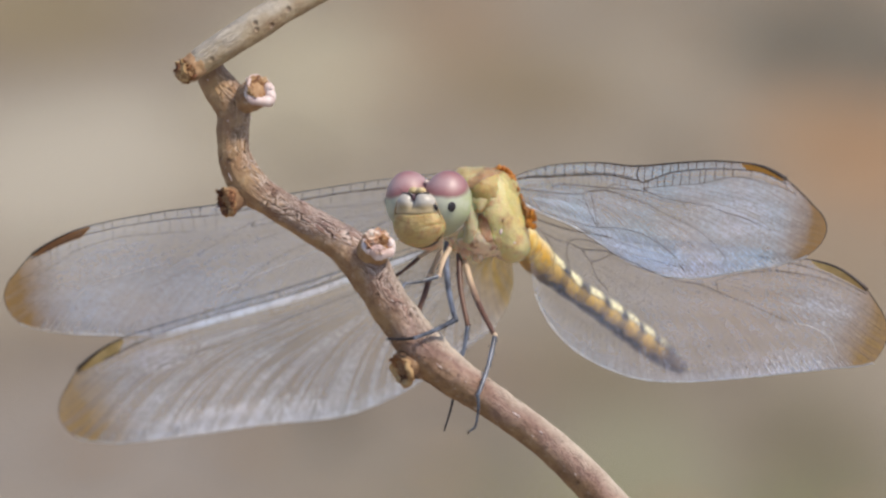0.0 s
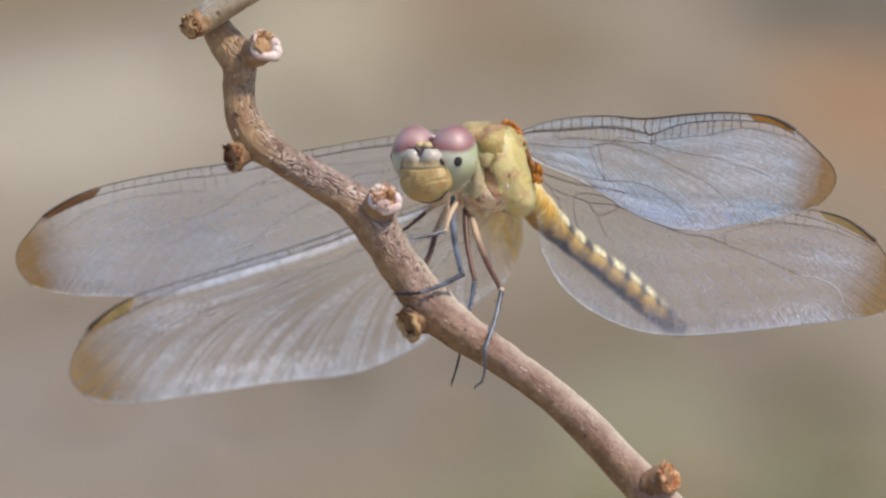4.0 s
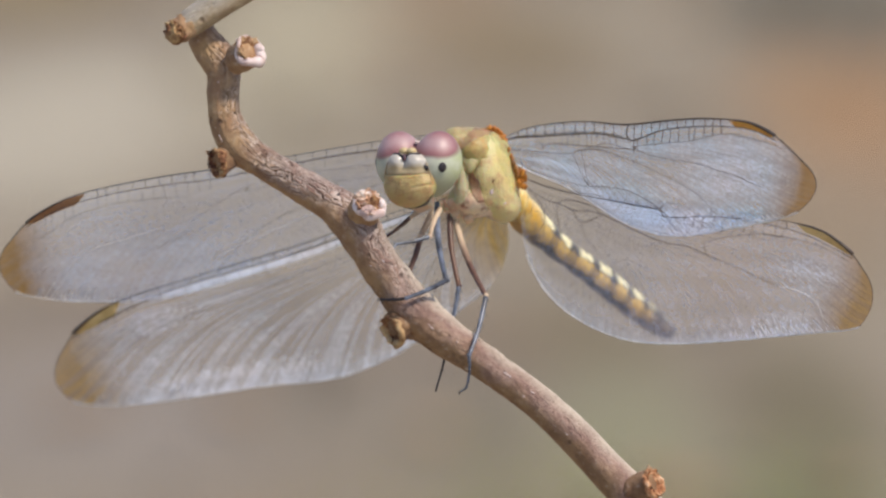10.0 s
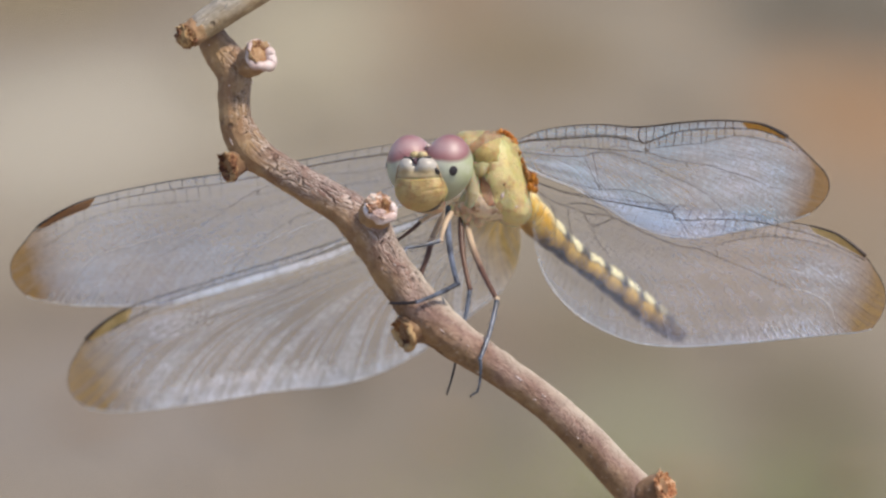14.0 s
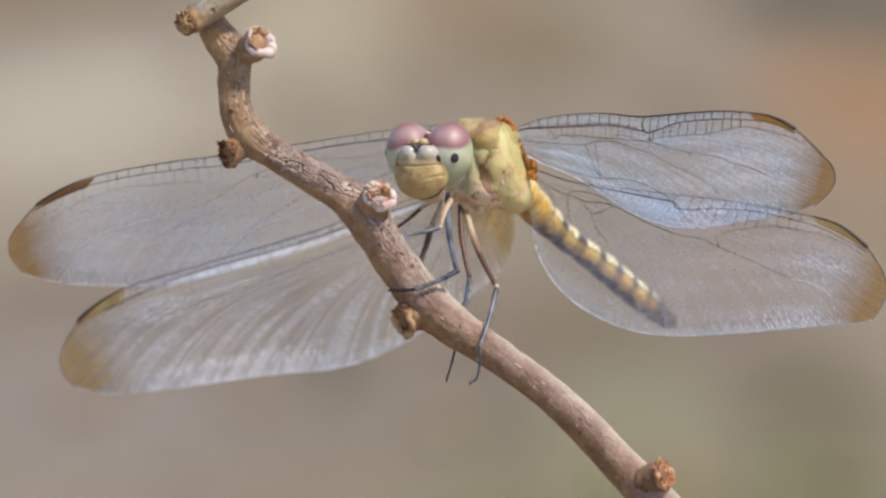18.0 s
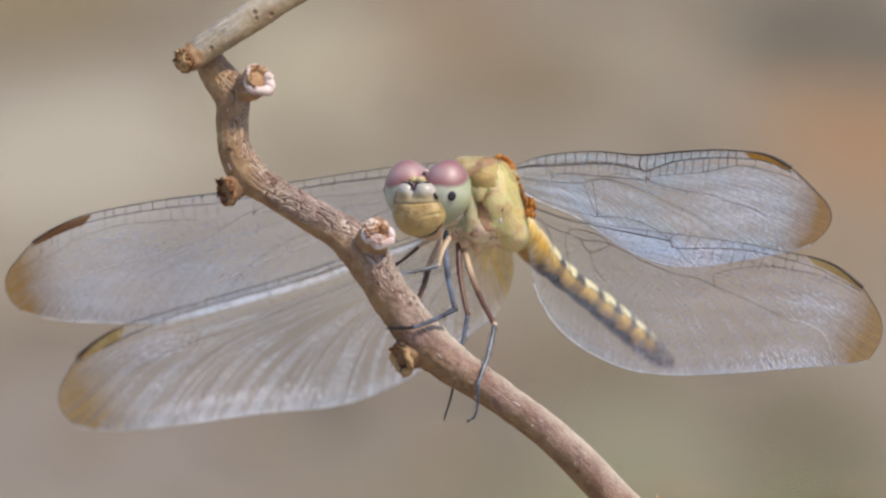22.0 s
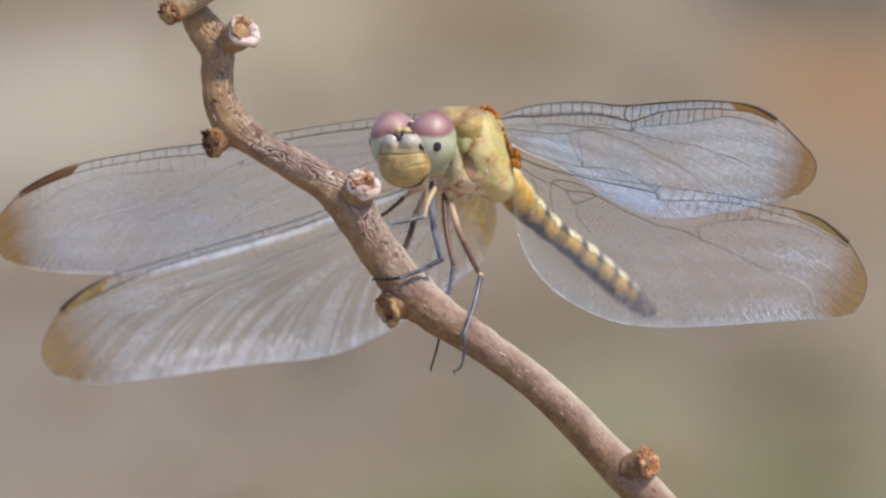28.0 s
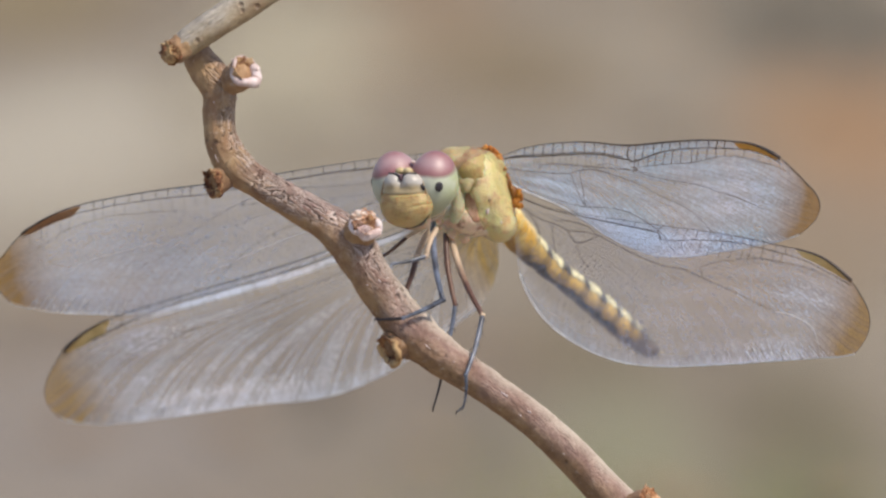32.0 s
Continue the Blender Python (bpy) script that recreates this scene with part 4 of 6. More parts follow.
vein("fore_wing__b", 0.03, 0, (0.575, 0.346), (0.647, 0.38), (0.719, 0.447), (0.794, 0.519), (0.869, 0.601))
vein("fore_wing__b", 0.045, 0, (0.574, 0.34), (0.578, 0.385))
vein("fore_wing__b", 0.034, 0, (0.322, 0.322), (0.331, 0.264), (0.367, 0.231), (0.439, 0.26))
vein("fore_wing__b", 0.044, 0, (0.005, 0.53), (0.108, 0.538), (0.183, 0.519), (0.242, 0.466), (0.269, 0.399), (0.325, 0.337), (0.372, 0.337))
vein("fore_wing__b", 0.028, 0, (0.372, 0.337), (0.45, 0.38), (0.531, 0.466), (0.606, 0.548), (0.68, 0.68), (0.74, 0.86))
vein("fore_wing__b", 0.034, 0, (0.269, 0.399), (0.308, 0.832))
vein("fore_wing__b", 0.034, 0, (0.244, 0.476), (0.275, 0.688), (0.308, 0.832))
vein("fore_wing__b", 0.036, 0, (0.02, 0.86), (0.12, 0.95), (0.211, 0.93), (0.272, 0.88), (0.308, 0.832), (0.392, 0.702), (0.469, 0.688), (0.56, 0.79), (0.62, 0.95))
vein("fore_wing__b", 0.03, 0, (0.125, 0.264), (0.142, 0.438))

WINGS["hind_wing__b"] = {
    "root": (6.11, 2.08, 8),
    "slope": (-0.6, -0.6),
    "side": 1,
    "paint": WING_HIND,
    "label": "broad clear hind wing with amber tip",
    "lead": [(6.11, 2.23), (8.43, 1.48), (10.74, 1.13), (13.41, 0.81), (16.06, 0.54), (18.68, 0.27), (21.29, -0.08), (23.51, -0.5), (24.98, -0.76), (26.46, -1.22), (27.65, -1.98), (28.6, -2.85), (29.22, -3.76)],
    "trail": [(5.92, 1.61), (6.06, -0.35), (6.35, -2.72), (7.16, -4.71), (8.55, -6.49), (10.51, -7.87), (13.24, -8.95), (16.32, -9.22), (20.1, -8.92), (23.46, -8.52), (26.77, -8.11), (28.22, -7.94), (29.12, -7.69)],
    "edge": VEIN,
    "bulge": (0.77, 0),
    "nodus": 0.42,
    "stigma": (0.775, 0.95),
    "bold": 0.65,
    "antenodal": 10,
    "camber": 0.7,
    "thick": 0.85,
    "ridge": 0,
    "cell": 0.75,
    "front": [(0.02, 0.03), (0.142, 0.026), (0.2, 0.032), (0.264, 0.038), (0.344, 0.048), (0.408, 0.06), (0.425, 0.101), (0.475, 0.087), (0.517, 0.067), (0.619, 0.045), (0.719, 0.053), (0.806, 0.077), (0.869, 0.1), (0.945, 0.075)],
    "second": [(0.05, 0.1), (0.2, 0.08), (0.4, 0.1), (0.5, 0.15), (0.597, 0.18), (0.692, 0.13), (0.842, 0.135), (0.95, 0.14)],
    "course": (0.17, 0.35, 4, 1.5),
    "cells": 0.5,
    "vein": 0.0120,
}
vein("hind_wing__b", 0.038, 0, (0, 0.4), (0.047, 0.35), (0.136, 0.231), (0.183, 0.231), (0.228, 0.183), (0.267, 0.178), (0.331, 0.212), (0.375, 0.24), (0.464, 0.279), (0.522, 0.284), (0.575, 0.327), (0.636, 0.38), (0.7, 0.442), (0.781, 0.543))
vein("hind_wing__b", 0.026, 2, (0.781, 0.543), (0.83, 0.57), (0.883, 0.673), (0.919, 0.918))
vein("hind_wing__b", 0.034, 0, (0.133, 0.212), (0.15, 0.139), (0.181, 0.115), (0.225, 0.125), (0.264, 0.178))
vein("hind_wing__b", 0.036, 0, (0.183, 0.231), (0.228, 0.308), (0.267, 0.178))
vein("hind_wing__b", 0.022, 0, (0.228, 0.308), (0.264, 0.413), (0.31, 0.47))
vein("hind_wing__b", 0.026, 0, (0.06, 0.36), (0.12, 0.46), (0.17, 0.7))
vein("hind_wing__b", 0.026, 0, (0.136, 0.231), (0.16, 0.38), (0.23, 0.6))
vein("hind_wing__b", 0.05, 0, (0.414, 0), (0.406, 0.02), (0.408, 0.055), (0.425, 0.101))
vein("hind_wing__b", 0.036, 0, (0.556, 0.25), (0.575, 0.327))
vein("hind_wing__b", 0.028, 0, (0.556, 0.25), (0.597, 0.197), (0.692, 0.13), (0.764, 0.13), (0.842, 0.135), (0.93, 0.14))

LEGS = []


def leg_at(label, mats, *joints):
    """A leg: across, up, away and radius of its joints in mm, from the hip to the foot."""
    LEGS.append((label, mats, [j[:3] for j in joints], [j[3] for j in joints]))


leg_at("raised slate-grey front leg", (LEG_BROWN, LEG_BLUE, LEG_BLUE), (0.43, 0.04, 3.5, 0.20), (-0.27, -1.84, 1.5, 0.14), (-2.6, -2.34, 0.2, 0.1), (-3.06, -3.1, -0.4, 0.05))
leg_at("slate-grey leg that clasps the twig", (LEG_BLUE, LEG_BLUE, DARK), (0.23, 0.43, 4, 0.2), (0.84, -4.77, -1.2, 0.18), (-1.86, -5.97, -2, 0.12), (-3.66, -6.06, -1.2, 0.08))
leg_at("dark brown leg behind the twig", (LEG_BROWN, LEG_DARK, LEG_DARK), (0.23, 0.23, 5, 0.22), (-0.93, -1.9, 4, 0.19), (-1.78, -4.44, 3, 0.17), (-2.08, -5.55, 2.6, 0.1))
leg_at("thin dark leg held to the side", (LEG_BROWN, LEG_DARK, LEG_BLUE), (0.23, 0.43, 5.5, 0.16), (-1.63, -0.54, 5, 0.14), (-3.45, -1.98, 4.2, 0.1), (-4.33, -3.05, 3.5, 0.05))
leg_at("dark hind leg that reaches past the twig", (LEG_DARK, LEG_BLUE, DARK), (1.09, -0.35, 6, 0.19), (1.7, -5.18, 3.2, 0.16), (1, -8.44, 2.6, 0.11), (0.15, -12.18, 2.4, 0.06))
leg_at("brown hind leg with a slate shin on the twig", (LEG_BROWN, LEG_BLUE, LEG_BLUE), (1.48, -0.74, 6, 0.21), (3.53, -5.87, 1, 0.17), (2.36, -9.86, -1.7, 0.12), (2.38, -10.8, -1.6, 0.09), (2.18, -12.0, -1.1, 0.07), (1.80, -12.3, -0.9, 0.04))
# the row of hinges along the wing roots
ROOT_LINE = [(3.90, 5.54, 6.60), (4.40, 5.30, 6.40), (4.79, 4.83, 6.20), (5.06, 4.25, 6.20), (5.38, 3.59, 6.30), (5.73, 2.89, 6.50), (5.93, 2.22, 6.70), (6.01, 1.68, 7.00)]
# plates of the thorax, outlined across and up
PLATES = []


def plate(name, label, mat, *ring):
    PLATES.append((name, label, mat, list(ring)))


plate("neck_plate", "cream-yellow plate behind the head", PLATE_CREAM, (0.6, 5.24), (1.34, 6), (2.11, 6), (2.77, 5.59), (2.23, 5.09), (1.73, 4.85), (1.14, 4.6))
plate("front_plate", "tan-brown front plate", PLATE_BROWN, (1.73, 4.85), (2.23, 5.09), (2.77, 5.59), (3, 6.4), (4.44, 6.4), (3.94, 5.24), (3.08, 4.93), (2.31, 4.47), (2, 4.08), (1.53, 3.92))
plate("shoulder_plate", "olive-yellow shoulder plate with a toothed lower edge", PLATE_OLIVE, (2, 4.08), (2.31, 4.47), (3.08, 4.93), (3.82, 5.17), (3.78, 4.39), (3.71, 3.54), (3.24, 3.5), (3.08, 2.92), (2.7, 2.53), (2.31, 2.76), (2.04, 3.3))
plate("side_plate", "pale green side plate", PLATE_GREEN, (3.82, 5.17), (4.25, 4.39), (4.44, 3.3), (4.25, 2.45), (4.17, 0.9), (4.09, -0.34), (3.47, 0.51), (3.16, 1.67), (2.77, 2.53), (3.08, 2.92), (3.24, 3.5), (3.71, 3.54), (3.78, 4.39))
plate("wing_plate", "yellow plate below the wing roots", PLATE_YELLOW, (4.01, 5.24), (4.83, 3.92), (6.2, 2.76), (6, 1.99), (4.83, 2.37), (4.44, 3.3), (4.25, 4.39))
plate("side_plate", "pale yellow-green hind side plate", PLATE_GREEN, (4.44, 3.3), (4.83, 2.37), (5.9, 1.99), (6.6, 0.9), (6.5, -1.4), (5.1, -1.7), (4.17, -1.5), (4.09, -0.34), (4.17, 0.9), (4.25, 2.45))
plate("side_stripe", "red-brown stripe between the plates", PLATE_RUST, (2.3, 2.6), (2.77, 2.53), (3.16, 1.67), (3.47, 0.51), (3.01, 0.43), (2.62, 0.98), (2.4, 1.75))
plate("leg_plate", "pinkish-tan mottled plate over the legs", PLATE_PINK, (0.2, 0.43), (1.73, 0.9), (2.39, 1.39), (2.62, 0.98), (3.01, 0.43), (3.47, 0.51), (4.09, -0.34), (4.3, -1.2), (3.09, -1.6), (1.53, -1.6), (0.1, -0.8))
SPINE = [
    (5.11, 1.14, 9.00, 1.14),
    (6.61, -0.63, 12.00, 1.23),
    (8.45, -2.23, 14.20, 1.00),
    (10.16, -3.48, 15.50, 0.94),
    (11.90, -4.67, 17.50, 1.01),
    (13.60, -5.95, 19.80, 1.01),
    (15.11, -7.09, 22.00, 0.98),
    (16.19, -7.85, 23.50, 0.90),
    (17.28, -8.58, 25.00, 0.62),
]


def blend(core, lumps, sharp=9.0, detail=6, relief=0.0, dents=None):
    """One skin over several ellipsoids (place and radii in mm), seen from a core inside them; its points in mm and its faces."""
    bm = bmesh.new()
    bmesh.ops.create_icosphere(bm, subdivisions=detail, radius=1)
    rays = np.array([v.co[:] for v in bm.verts])
    faces = [tuple(v.index for v in f.verts) for f in bm.faces]
    bm.free()
    core = np.array(core)
    lo, hi = np.zeros(len(rays)), np.full(len(rays), 8.0)
    for _ in range(26):
        mid = (lo + hi) / 2
        p = core + rays * mid[:, None]
        f = sum(np.exp(-sharp * (np.linalg.norm((p - np.array(c)) / np.array(r), axis=1) - 1)) for c, r in lumps)
        lo, hi = np.where(f > 1, mid, lo), np.where(f > 1, hi, mid)
    if dents:
        lo = lo - dents(core + rays * lo[:, None])
    if relief:
        lo = lo + np.array([relief * (noise.noise(Vector(p) * 1.6) + 0.45 * noise.noise(Vector(p) * 4.5)) for p in core + rays * lo[:, None]])
    return core + rays * lo[:, None], faces


def skin(name, pts, faces):
    """A mesh of those faces; points across, up, away in mm."""
    used = sorted({i for f in faces for i in f})
    index = {i: k for k, i in enumerate(used)}
    me = bpy.data.meshes.new(name)
    me.from_pydata([tuple(P(pts[i])) for i in used], [], [tuple(index[i] for i in f)[::-1] for f in faces])
    return me


def build_head(fly):
    head = part("head", ball((0, 0.0, 1.1), (2.3, 1.9, 1.45), detail=4), EYE_BACK, fly, "pale head with wine-red compound eyes")
    head.location = P(HEAD_AT)
    head.rotation_euler = (0, 0, radians(HEAD_YAW))

    def on(name, *args, mat=CREAM, label="", **kw):
        return part(name, ball(*args, **kw), mat, head, label)

    def stroke(name, pts, r, mat, label=""):
        ln = spline([P(p) for p in pts], 6)
        n = len(ln) - 1
        return part(name, tube(ln, [MM * r * (0.35 + 0.65 * math.sin(math.pi * (0.12 + 0.76 * i / n))) for i in range(n + 1)], 8), mat, head, label)

    def narrow(q):
        # the eye tapers to its lower end
        k = q.z * q.z if q.z < 0 else 0.0
        return Vector((q.x * (1 - 0.34 * k), q.y * (1 - 0.22 * k), q.z))

    for s in (-1, 1):
        eye = on("eye", (0, 0, 0), (1.68, 2.30, 1.86), mat=EYE_PAINT[s], label="compound eye, wine-red above and pale green below", detail=5, shape=narrow)
        eye.location = P((1.36 * s, 0.42, 0.3))
        eye.rotation_euler = (0, radians(9 * s), 0)
        if s > 0:
            made["pupil"] = part("pupil_spot", ball((1.11, -0.04, -1.40), (0.29, 0.34, 0.10), Euler((0, 0, 0.75)).to_matrix()), DARK, eye, "black false pupil")
        else:
            part("pupil_spot", ball((-1.50, 0.40, -0.72), (0.12, 0.28, 0.1), Euler((0, 0, -1.1)).to_matrix()), DARK, eye, "dark slit of the false pupil")
        line = spline([P((0.95 * s, 1.25, -1.8)), P((1.05 * s, 1.5, -2.1)), P((1.12 * s, 1.62, -2.35))], 6)
        part("antenna", tube(line, [MM * 0.012 * (1 - 0.06 * i) for i in range(len(line))], 6), DARK, head)
        stroke("eye_margin", [(1.45 * s, 0.6, -1.62), (1.72 * s, -0.3, -1.48), (1.80 * s, -1.1, -1.20), (1.62 * s, -1.9, -1.00)], 0.05, BROWN_TOP)
    # one skin for forehead, clypeus and lip
    lumps = [((0, 0.42, -1.25), (1.52, 0.85, 0.92)), ((-0.60, 0.52, -1.66), (0.66, 0.62, 0.66)), ((0.60, 0.52, -1.66), (0.66, 0.62, 0.66)),
             ((0, -0.75, -0.95), (1.86, 1.78, 1.46)), ((0, -1.22, -1.25), (1.64, 1.18, 1.10)),
             ((1.2, -0.86, -1.45), (0.45, 0.42, 0.55)), ((-1.2, -0.86, -1.45), (0.45, 0.42, 0.55))]

    def dents(p):
        x, y, z = p[:, 0], p[:, 1], p[:, 2]
        front = np.clip(-z - 0.8, 0, 1)
        d = 0.09 * np.exp(-((y + 0.33 - 0.05 * x * x) / 0.07) ** 2)
        d += 0.07 * np.exp(-((y + 1.36 - 0.22 * x) / 0.06) ** 2) * np.clip((x - 0.65) * 2, 0, 1)
        d += 0.04 * np.exp(-((y + 1.0 + 0.25 * x) / 0.09) ** 2) * np.clip(-x, 0, 1)
        d += 0.28 * np.exp(-(x / 0.22) ** 2) * np.clip((y + 0.1) / 0.8, 0, 1)
        return d * front

    pts, faces = blend((0, -0.5, -0.6), lumps, 9.0, 6, 0.03, dents)
    mid = {f: float(np.mean([pts[i][1] for i in f]) - 0.05 * np.mean([pts[i][0] for i in f]) ** 2) for f in faces}
    part("forehead", skin("forehead", pts, [f for f in faces if mid[f] >= -0.33]), FOREHEAD, head, "glossy white two-lobed forehead, tan below")
    part("upper_lip", skin("upper_lip", pts, [f for f in faces if mid[f] < -0.33]), OLIVE, head, "olive-yellow upper lip and jaws")
    on("mouth", (0.05, -1.98, -0.60), (1.10, 0.60, 1.05), mat=DARK, label="black mouth")
    on("lower_lip", (0, -2.0, 0.22), (1.15, 0.75, 0.95), mat=PALE, label="pinkish lower lip")
    stroke("lip_rim", [(1.80 * math.sin(t), -0.98 - 1.54 * math.cos(t), -1.05 - 0.1 * math.cos(t)) for t in np.linspace(-0.25, 1.35, 9)], 0.12, DARK, "black lower rim")
    for s in (-1, 1):
        if s > 0:
            stroke("eye_corner", [(1.42 * s, 0.40, -1.72), (1.52 * s, 0.20, -1.68), (1.60 * s, 0.00, -1.60)], 0.14, DARK, "black corner by the eye")
        on("vertex_lobe", (0.27 * s, 1.30, -1.42), (0.36, 0.26, 0.38), mat=VERTEX, label="small golden knob between the eyes")
    on("brow_pit", (0.02, 0.86, -1.90), (0.17, 0.26, 0.24), mat=PIT, label="dark purplish pit")
    stroke("brow_line", [(-1.05, 1.14, -1.66), (-0.75, 1.12, -1.84), (-0.35, 1.06, -1.94), (0, 0.90, -1.98), (0.35, 1.06, -1.94), (0.75, 1.12, -1.84), (1.05, 1.14, -1.66)], 0.10, DARK, "dark brow line")
    on("occiput", (0.06, 1.92, -0.1), (0.18, 0.13, 0.26), mat=RIM, label="small white knob behind the eyes")
    # the groove above the lip
    stroke("face_groove", [(1.68 * t, -0.33 + 0.13 * t * t, -2.22 + 0.80 * t * t) for t in np.linspace(-1, 1, 9)], 0.07, ORANGE_DULL, "thin rusty groove")
    return head


def body_axes():
    b = (P(SPINE[3][:3]) - P(SPINE[0][:3])).normalized()
    side = b.cross(Vector((0, 0, 1))).normalized()
    up = side.cross(b).normalized()
    return Matrix((side, b, up)).transposed()


def build_thorax(fly):
    turn = body_axes()

    def furrows(p):
        # sunk joints between the plates
        d = np.zeros(len(p))
        for *_, ring in PLATES[:3] + PLATES[6:]:
            for a, b in zip(ring, ring[1:] + ring[:1]):
                a, b = np.array(a), np.array(b)
                q = p[:, :2] - a
                t = np.clip(q @ (b - a) / ((b - a) @ (b - a)), 0, 1)
                r = np.linalg.norm(q - t[:, None] * (b - a), axis=1)
                d = np.maximum(d, 0.045 * np.exp(-(r / 0.06) ** 2))
        return d

    def inside(p, ring):
        hit = np.zeros(len(p), bool)
        for (x0, y0), (x1, y1) in zip(ring, ring[1:] + ring[:1]):
            if y0 != y1:
                hit ^= ((y0 > p[:, 1]) != (y1 > p[:, 1])) & (p[:, 0] < (x1 - x0) * (p[:, 1] - y0) / (y1 - y0) + x0)
        return hit

    # one skin over the lumps of the three thorax rings, parted into its plates
    c = (3.51, 2.46, 7.00)
    pts, faces = blend(c, [
        ((3.59, 2.46, 7.20), (1.84, 2.53, 2.90)),
        ((2.65, 4.17, 6.60), (1.61, 1.53, 2.40)),
        ((3.91, 3.75, 7.40), (1.38, 1.76, 2.40)),
        ((4.45, 1.30, 8.00), (1.45, 2.05, 2.75)),
        ((2.70, 0.70, 6.80), (1.75, 1.30, 2.15)),
        ((4.85, 0.25, 7.90), (1.20, 1.20, 2.30)),
        ((1.48, 4.52, 6.20), (1.15, 1.15, 1.80)),
    ], 10.0, 7, 0.025, dents=furrows)
    mid = pts[np.array(faces)].mean(axis=1)
    ripple = np.array([(noise.noise(Vector(p) * 2.3), noise.noise(Vector(p) * 2.3 + Vector((7, 0, 0)))) for p in mid]) * 0.10
    owner = np.full(len(faces), -1)
    for i, (*_, ring) in enumerate(PLATES):
        owner[(owner < 0) & (mid[:, 2] < c[2] + 0.4) & inside(mid[:, :2] + ripple, ring)] = i
    th = part("thorax", skin("thorax", pts, [f for f, o in zip(faces, owner) if o < 0]), THORAX, fly, "pale yellow-green thorax with brown and pinkish plates")
    for i, (name, label, mat, _) in enumerate(PLATES):
        part(name, skin(name, pts, [f for f, o in zip(faces, owner) if o == i]), mat, th, label)
    cv = P(c)
    near = pts[pts[:, 2] < c[2]]

    def on_skin(x, y, lift=0.0):
        p = near[np.argmin(((near[:, :2] - (x, y)) ** 2).sum(1))]
        return (x, y, p[2] - lift)

    # the two pale spots paint gloss on the plates
    for x, y, rx, ry, mat, label in ((4.09, 1.98, 0.10, 0.15, SEAM, "dark breathing hole"), (3.74, 0.12, 0.13, 0.20, SEAM, "dark breathing hole"), (3.96, 1.25, 0.12, 0.26, RIM, "pale spot painted as a glint"), (4.91, 0.43, 0.10, 0.08, RIM, "pale spot painted as a glint")):
        part("thorax_spot", ball(on_skin(x, y), (rx, ry, 0.05), rough=0.3, seed=x, detail=3), mat, th, label)
    # the pale fold behind the head
    ln = spline([P((1.55, 4.0, 5.2)), P((1.80, 3.0, 5.0)), P((1.92, 2.0, 4.95)), P((1.88, 1.15, 4.95)), P((1.65, 0.45, 5.1))], 6)
    part("neck_fold", tube(ln, [0.52 * MM * (0.55 + 0.45 * math.sin(math.pi * (0.08 + 0.86 * i / (len(ln) - 1)))) for i in range(len(ln))], 20, 0.10, 4.0, 900), NECK_PALE, th, "pale green fold behind the head")

    def at(s, b, u):
        return cv + turn @ Vector((s * MM, b * MM, u * MM))

    def blob(name, s, b, u, radii, mat, label="", parent=th, rough=0.25, seed=1.0, detail=3):
        bm = bmesh.new()
        bmesh.ops.create_icosphere(bm, subdivisions=detail, radius=1)
        for v in bm.verts:
            q = v.co.copy()
            k = 1 + rough * noise.noise(q * 2.2 + Vector((seed, 0, 0)))
            v.co = at(s, b, u) + turn @ Vector([q[i] * radii[i] * k * MM for i in range(3)])
        return part(name, bm, mat, parent, label)

    blob("collar", 0.2, -2.3, -0.2, (1.0, 0.7, 1.2), PLATE_CREAM, "cream-yellow neck shield")
    blob("back_crest", 0, -0.3, 2.0, (0.8, 2.0, 0.75), BACK_RUST, "rusty-brown back", seed=2)
    for p, r in (((0.78, 0.12, 5.80), 0.23), ((1.48, -0.31, 5.80), 0.34), ((2.41, -0.55, 6.00), 0.38), ((0.54, 0.35, 5.80), 0.31), ((1.21, 0.04, 6.80), 0.34)):
        part("leg_socket", ball(p, (r, r * 1.2, r), rough=0.2, seed=p[0], detail=3), PALE, th, "pinkish leg socket")
    # orange hinges at the wing roots
    rng = random.Random(8)
    for name, spec in WINGS.items():
        r0 = P(spec["root"])
        for k in range(20):
            o = Vector((rng.uniform(-0.55, 0.22), rng.uniform(-1.4, 0.1) + (1.6 if name.endswith("a") else 0), rng.uniform(-0.8, 0.5))) * MM
            r = rng.uniform(0.10, 0.21)
            bm = ball((0, 0, 0), (r, r * 1.4, r), rough=0.9, seed=k, detail=3)
            bmesh.ops.translate(bm, verts=bm.verts, vec=r0 + o)
            part("wing_hinge", bm, ORANGE, th, "orange wing hinge")
    line = spline([P(p) for p in ROOT_LINE], 4)
    for k, p in enumerate(line):
        ends = abs(k / (len(line) - 1) - 0.55) > 0.28
        r = rng.uniform(0.10, 0.19) if ends else rng.uniform(0.06, 0.12)
        bm = ball((0, 0, 0), (r, r * 1.3, r * (1.0 if ends else 2.2)), rough=0.8, seed=k * 1.7, detail=3)
        bmesh.ops.translate(bm, verts=bm.verts, vec=p + Vector((rng.uniform(-0.18, 0.12), 0, rng.uniform(-0.12, 0.12))) * MM)
        part("wing_hinge", bm, ORANGE if ends and k % 3 else BACK_RUST, th, "orange wing hinge")
    a, b = P(WINGS["fore_wing__b"]["root"]), P(WINGS["hind_wing__b"]["root"])
    ln = [a.lerp(b, t) + Vector((-0.35, -0.9, 0.15 * math.sin(t * 9))) * MM for t in np.linspace(-0.15, 1.1, 12)]
    part("wing_ridge", tube(ln, [0.36 * MM] * 12, 12, 0.4, 2.0, 1400), BACK_RUST, th, "rusty ridge between the wing roots")
    # short hairs
    rng = random.Random(5)
    hairs = []
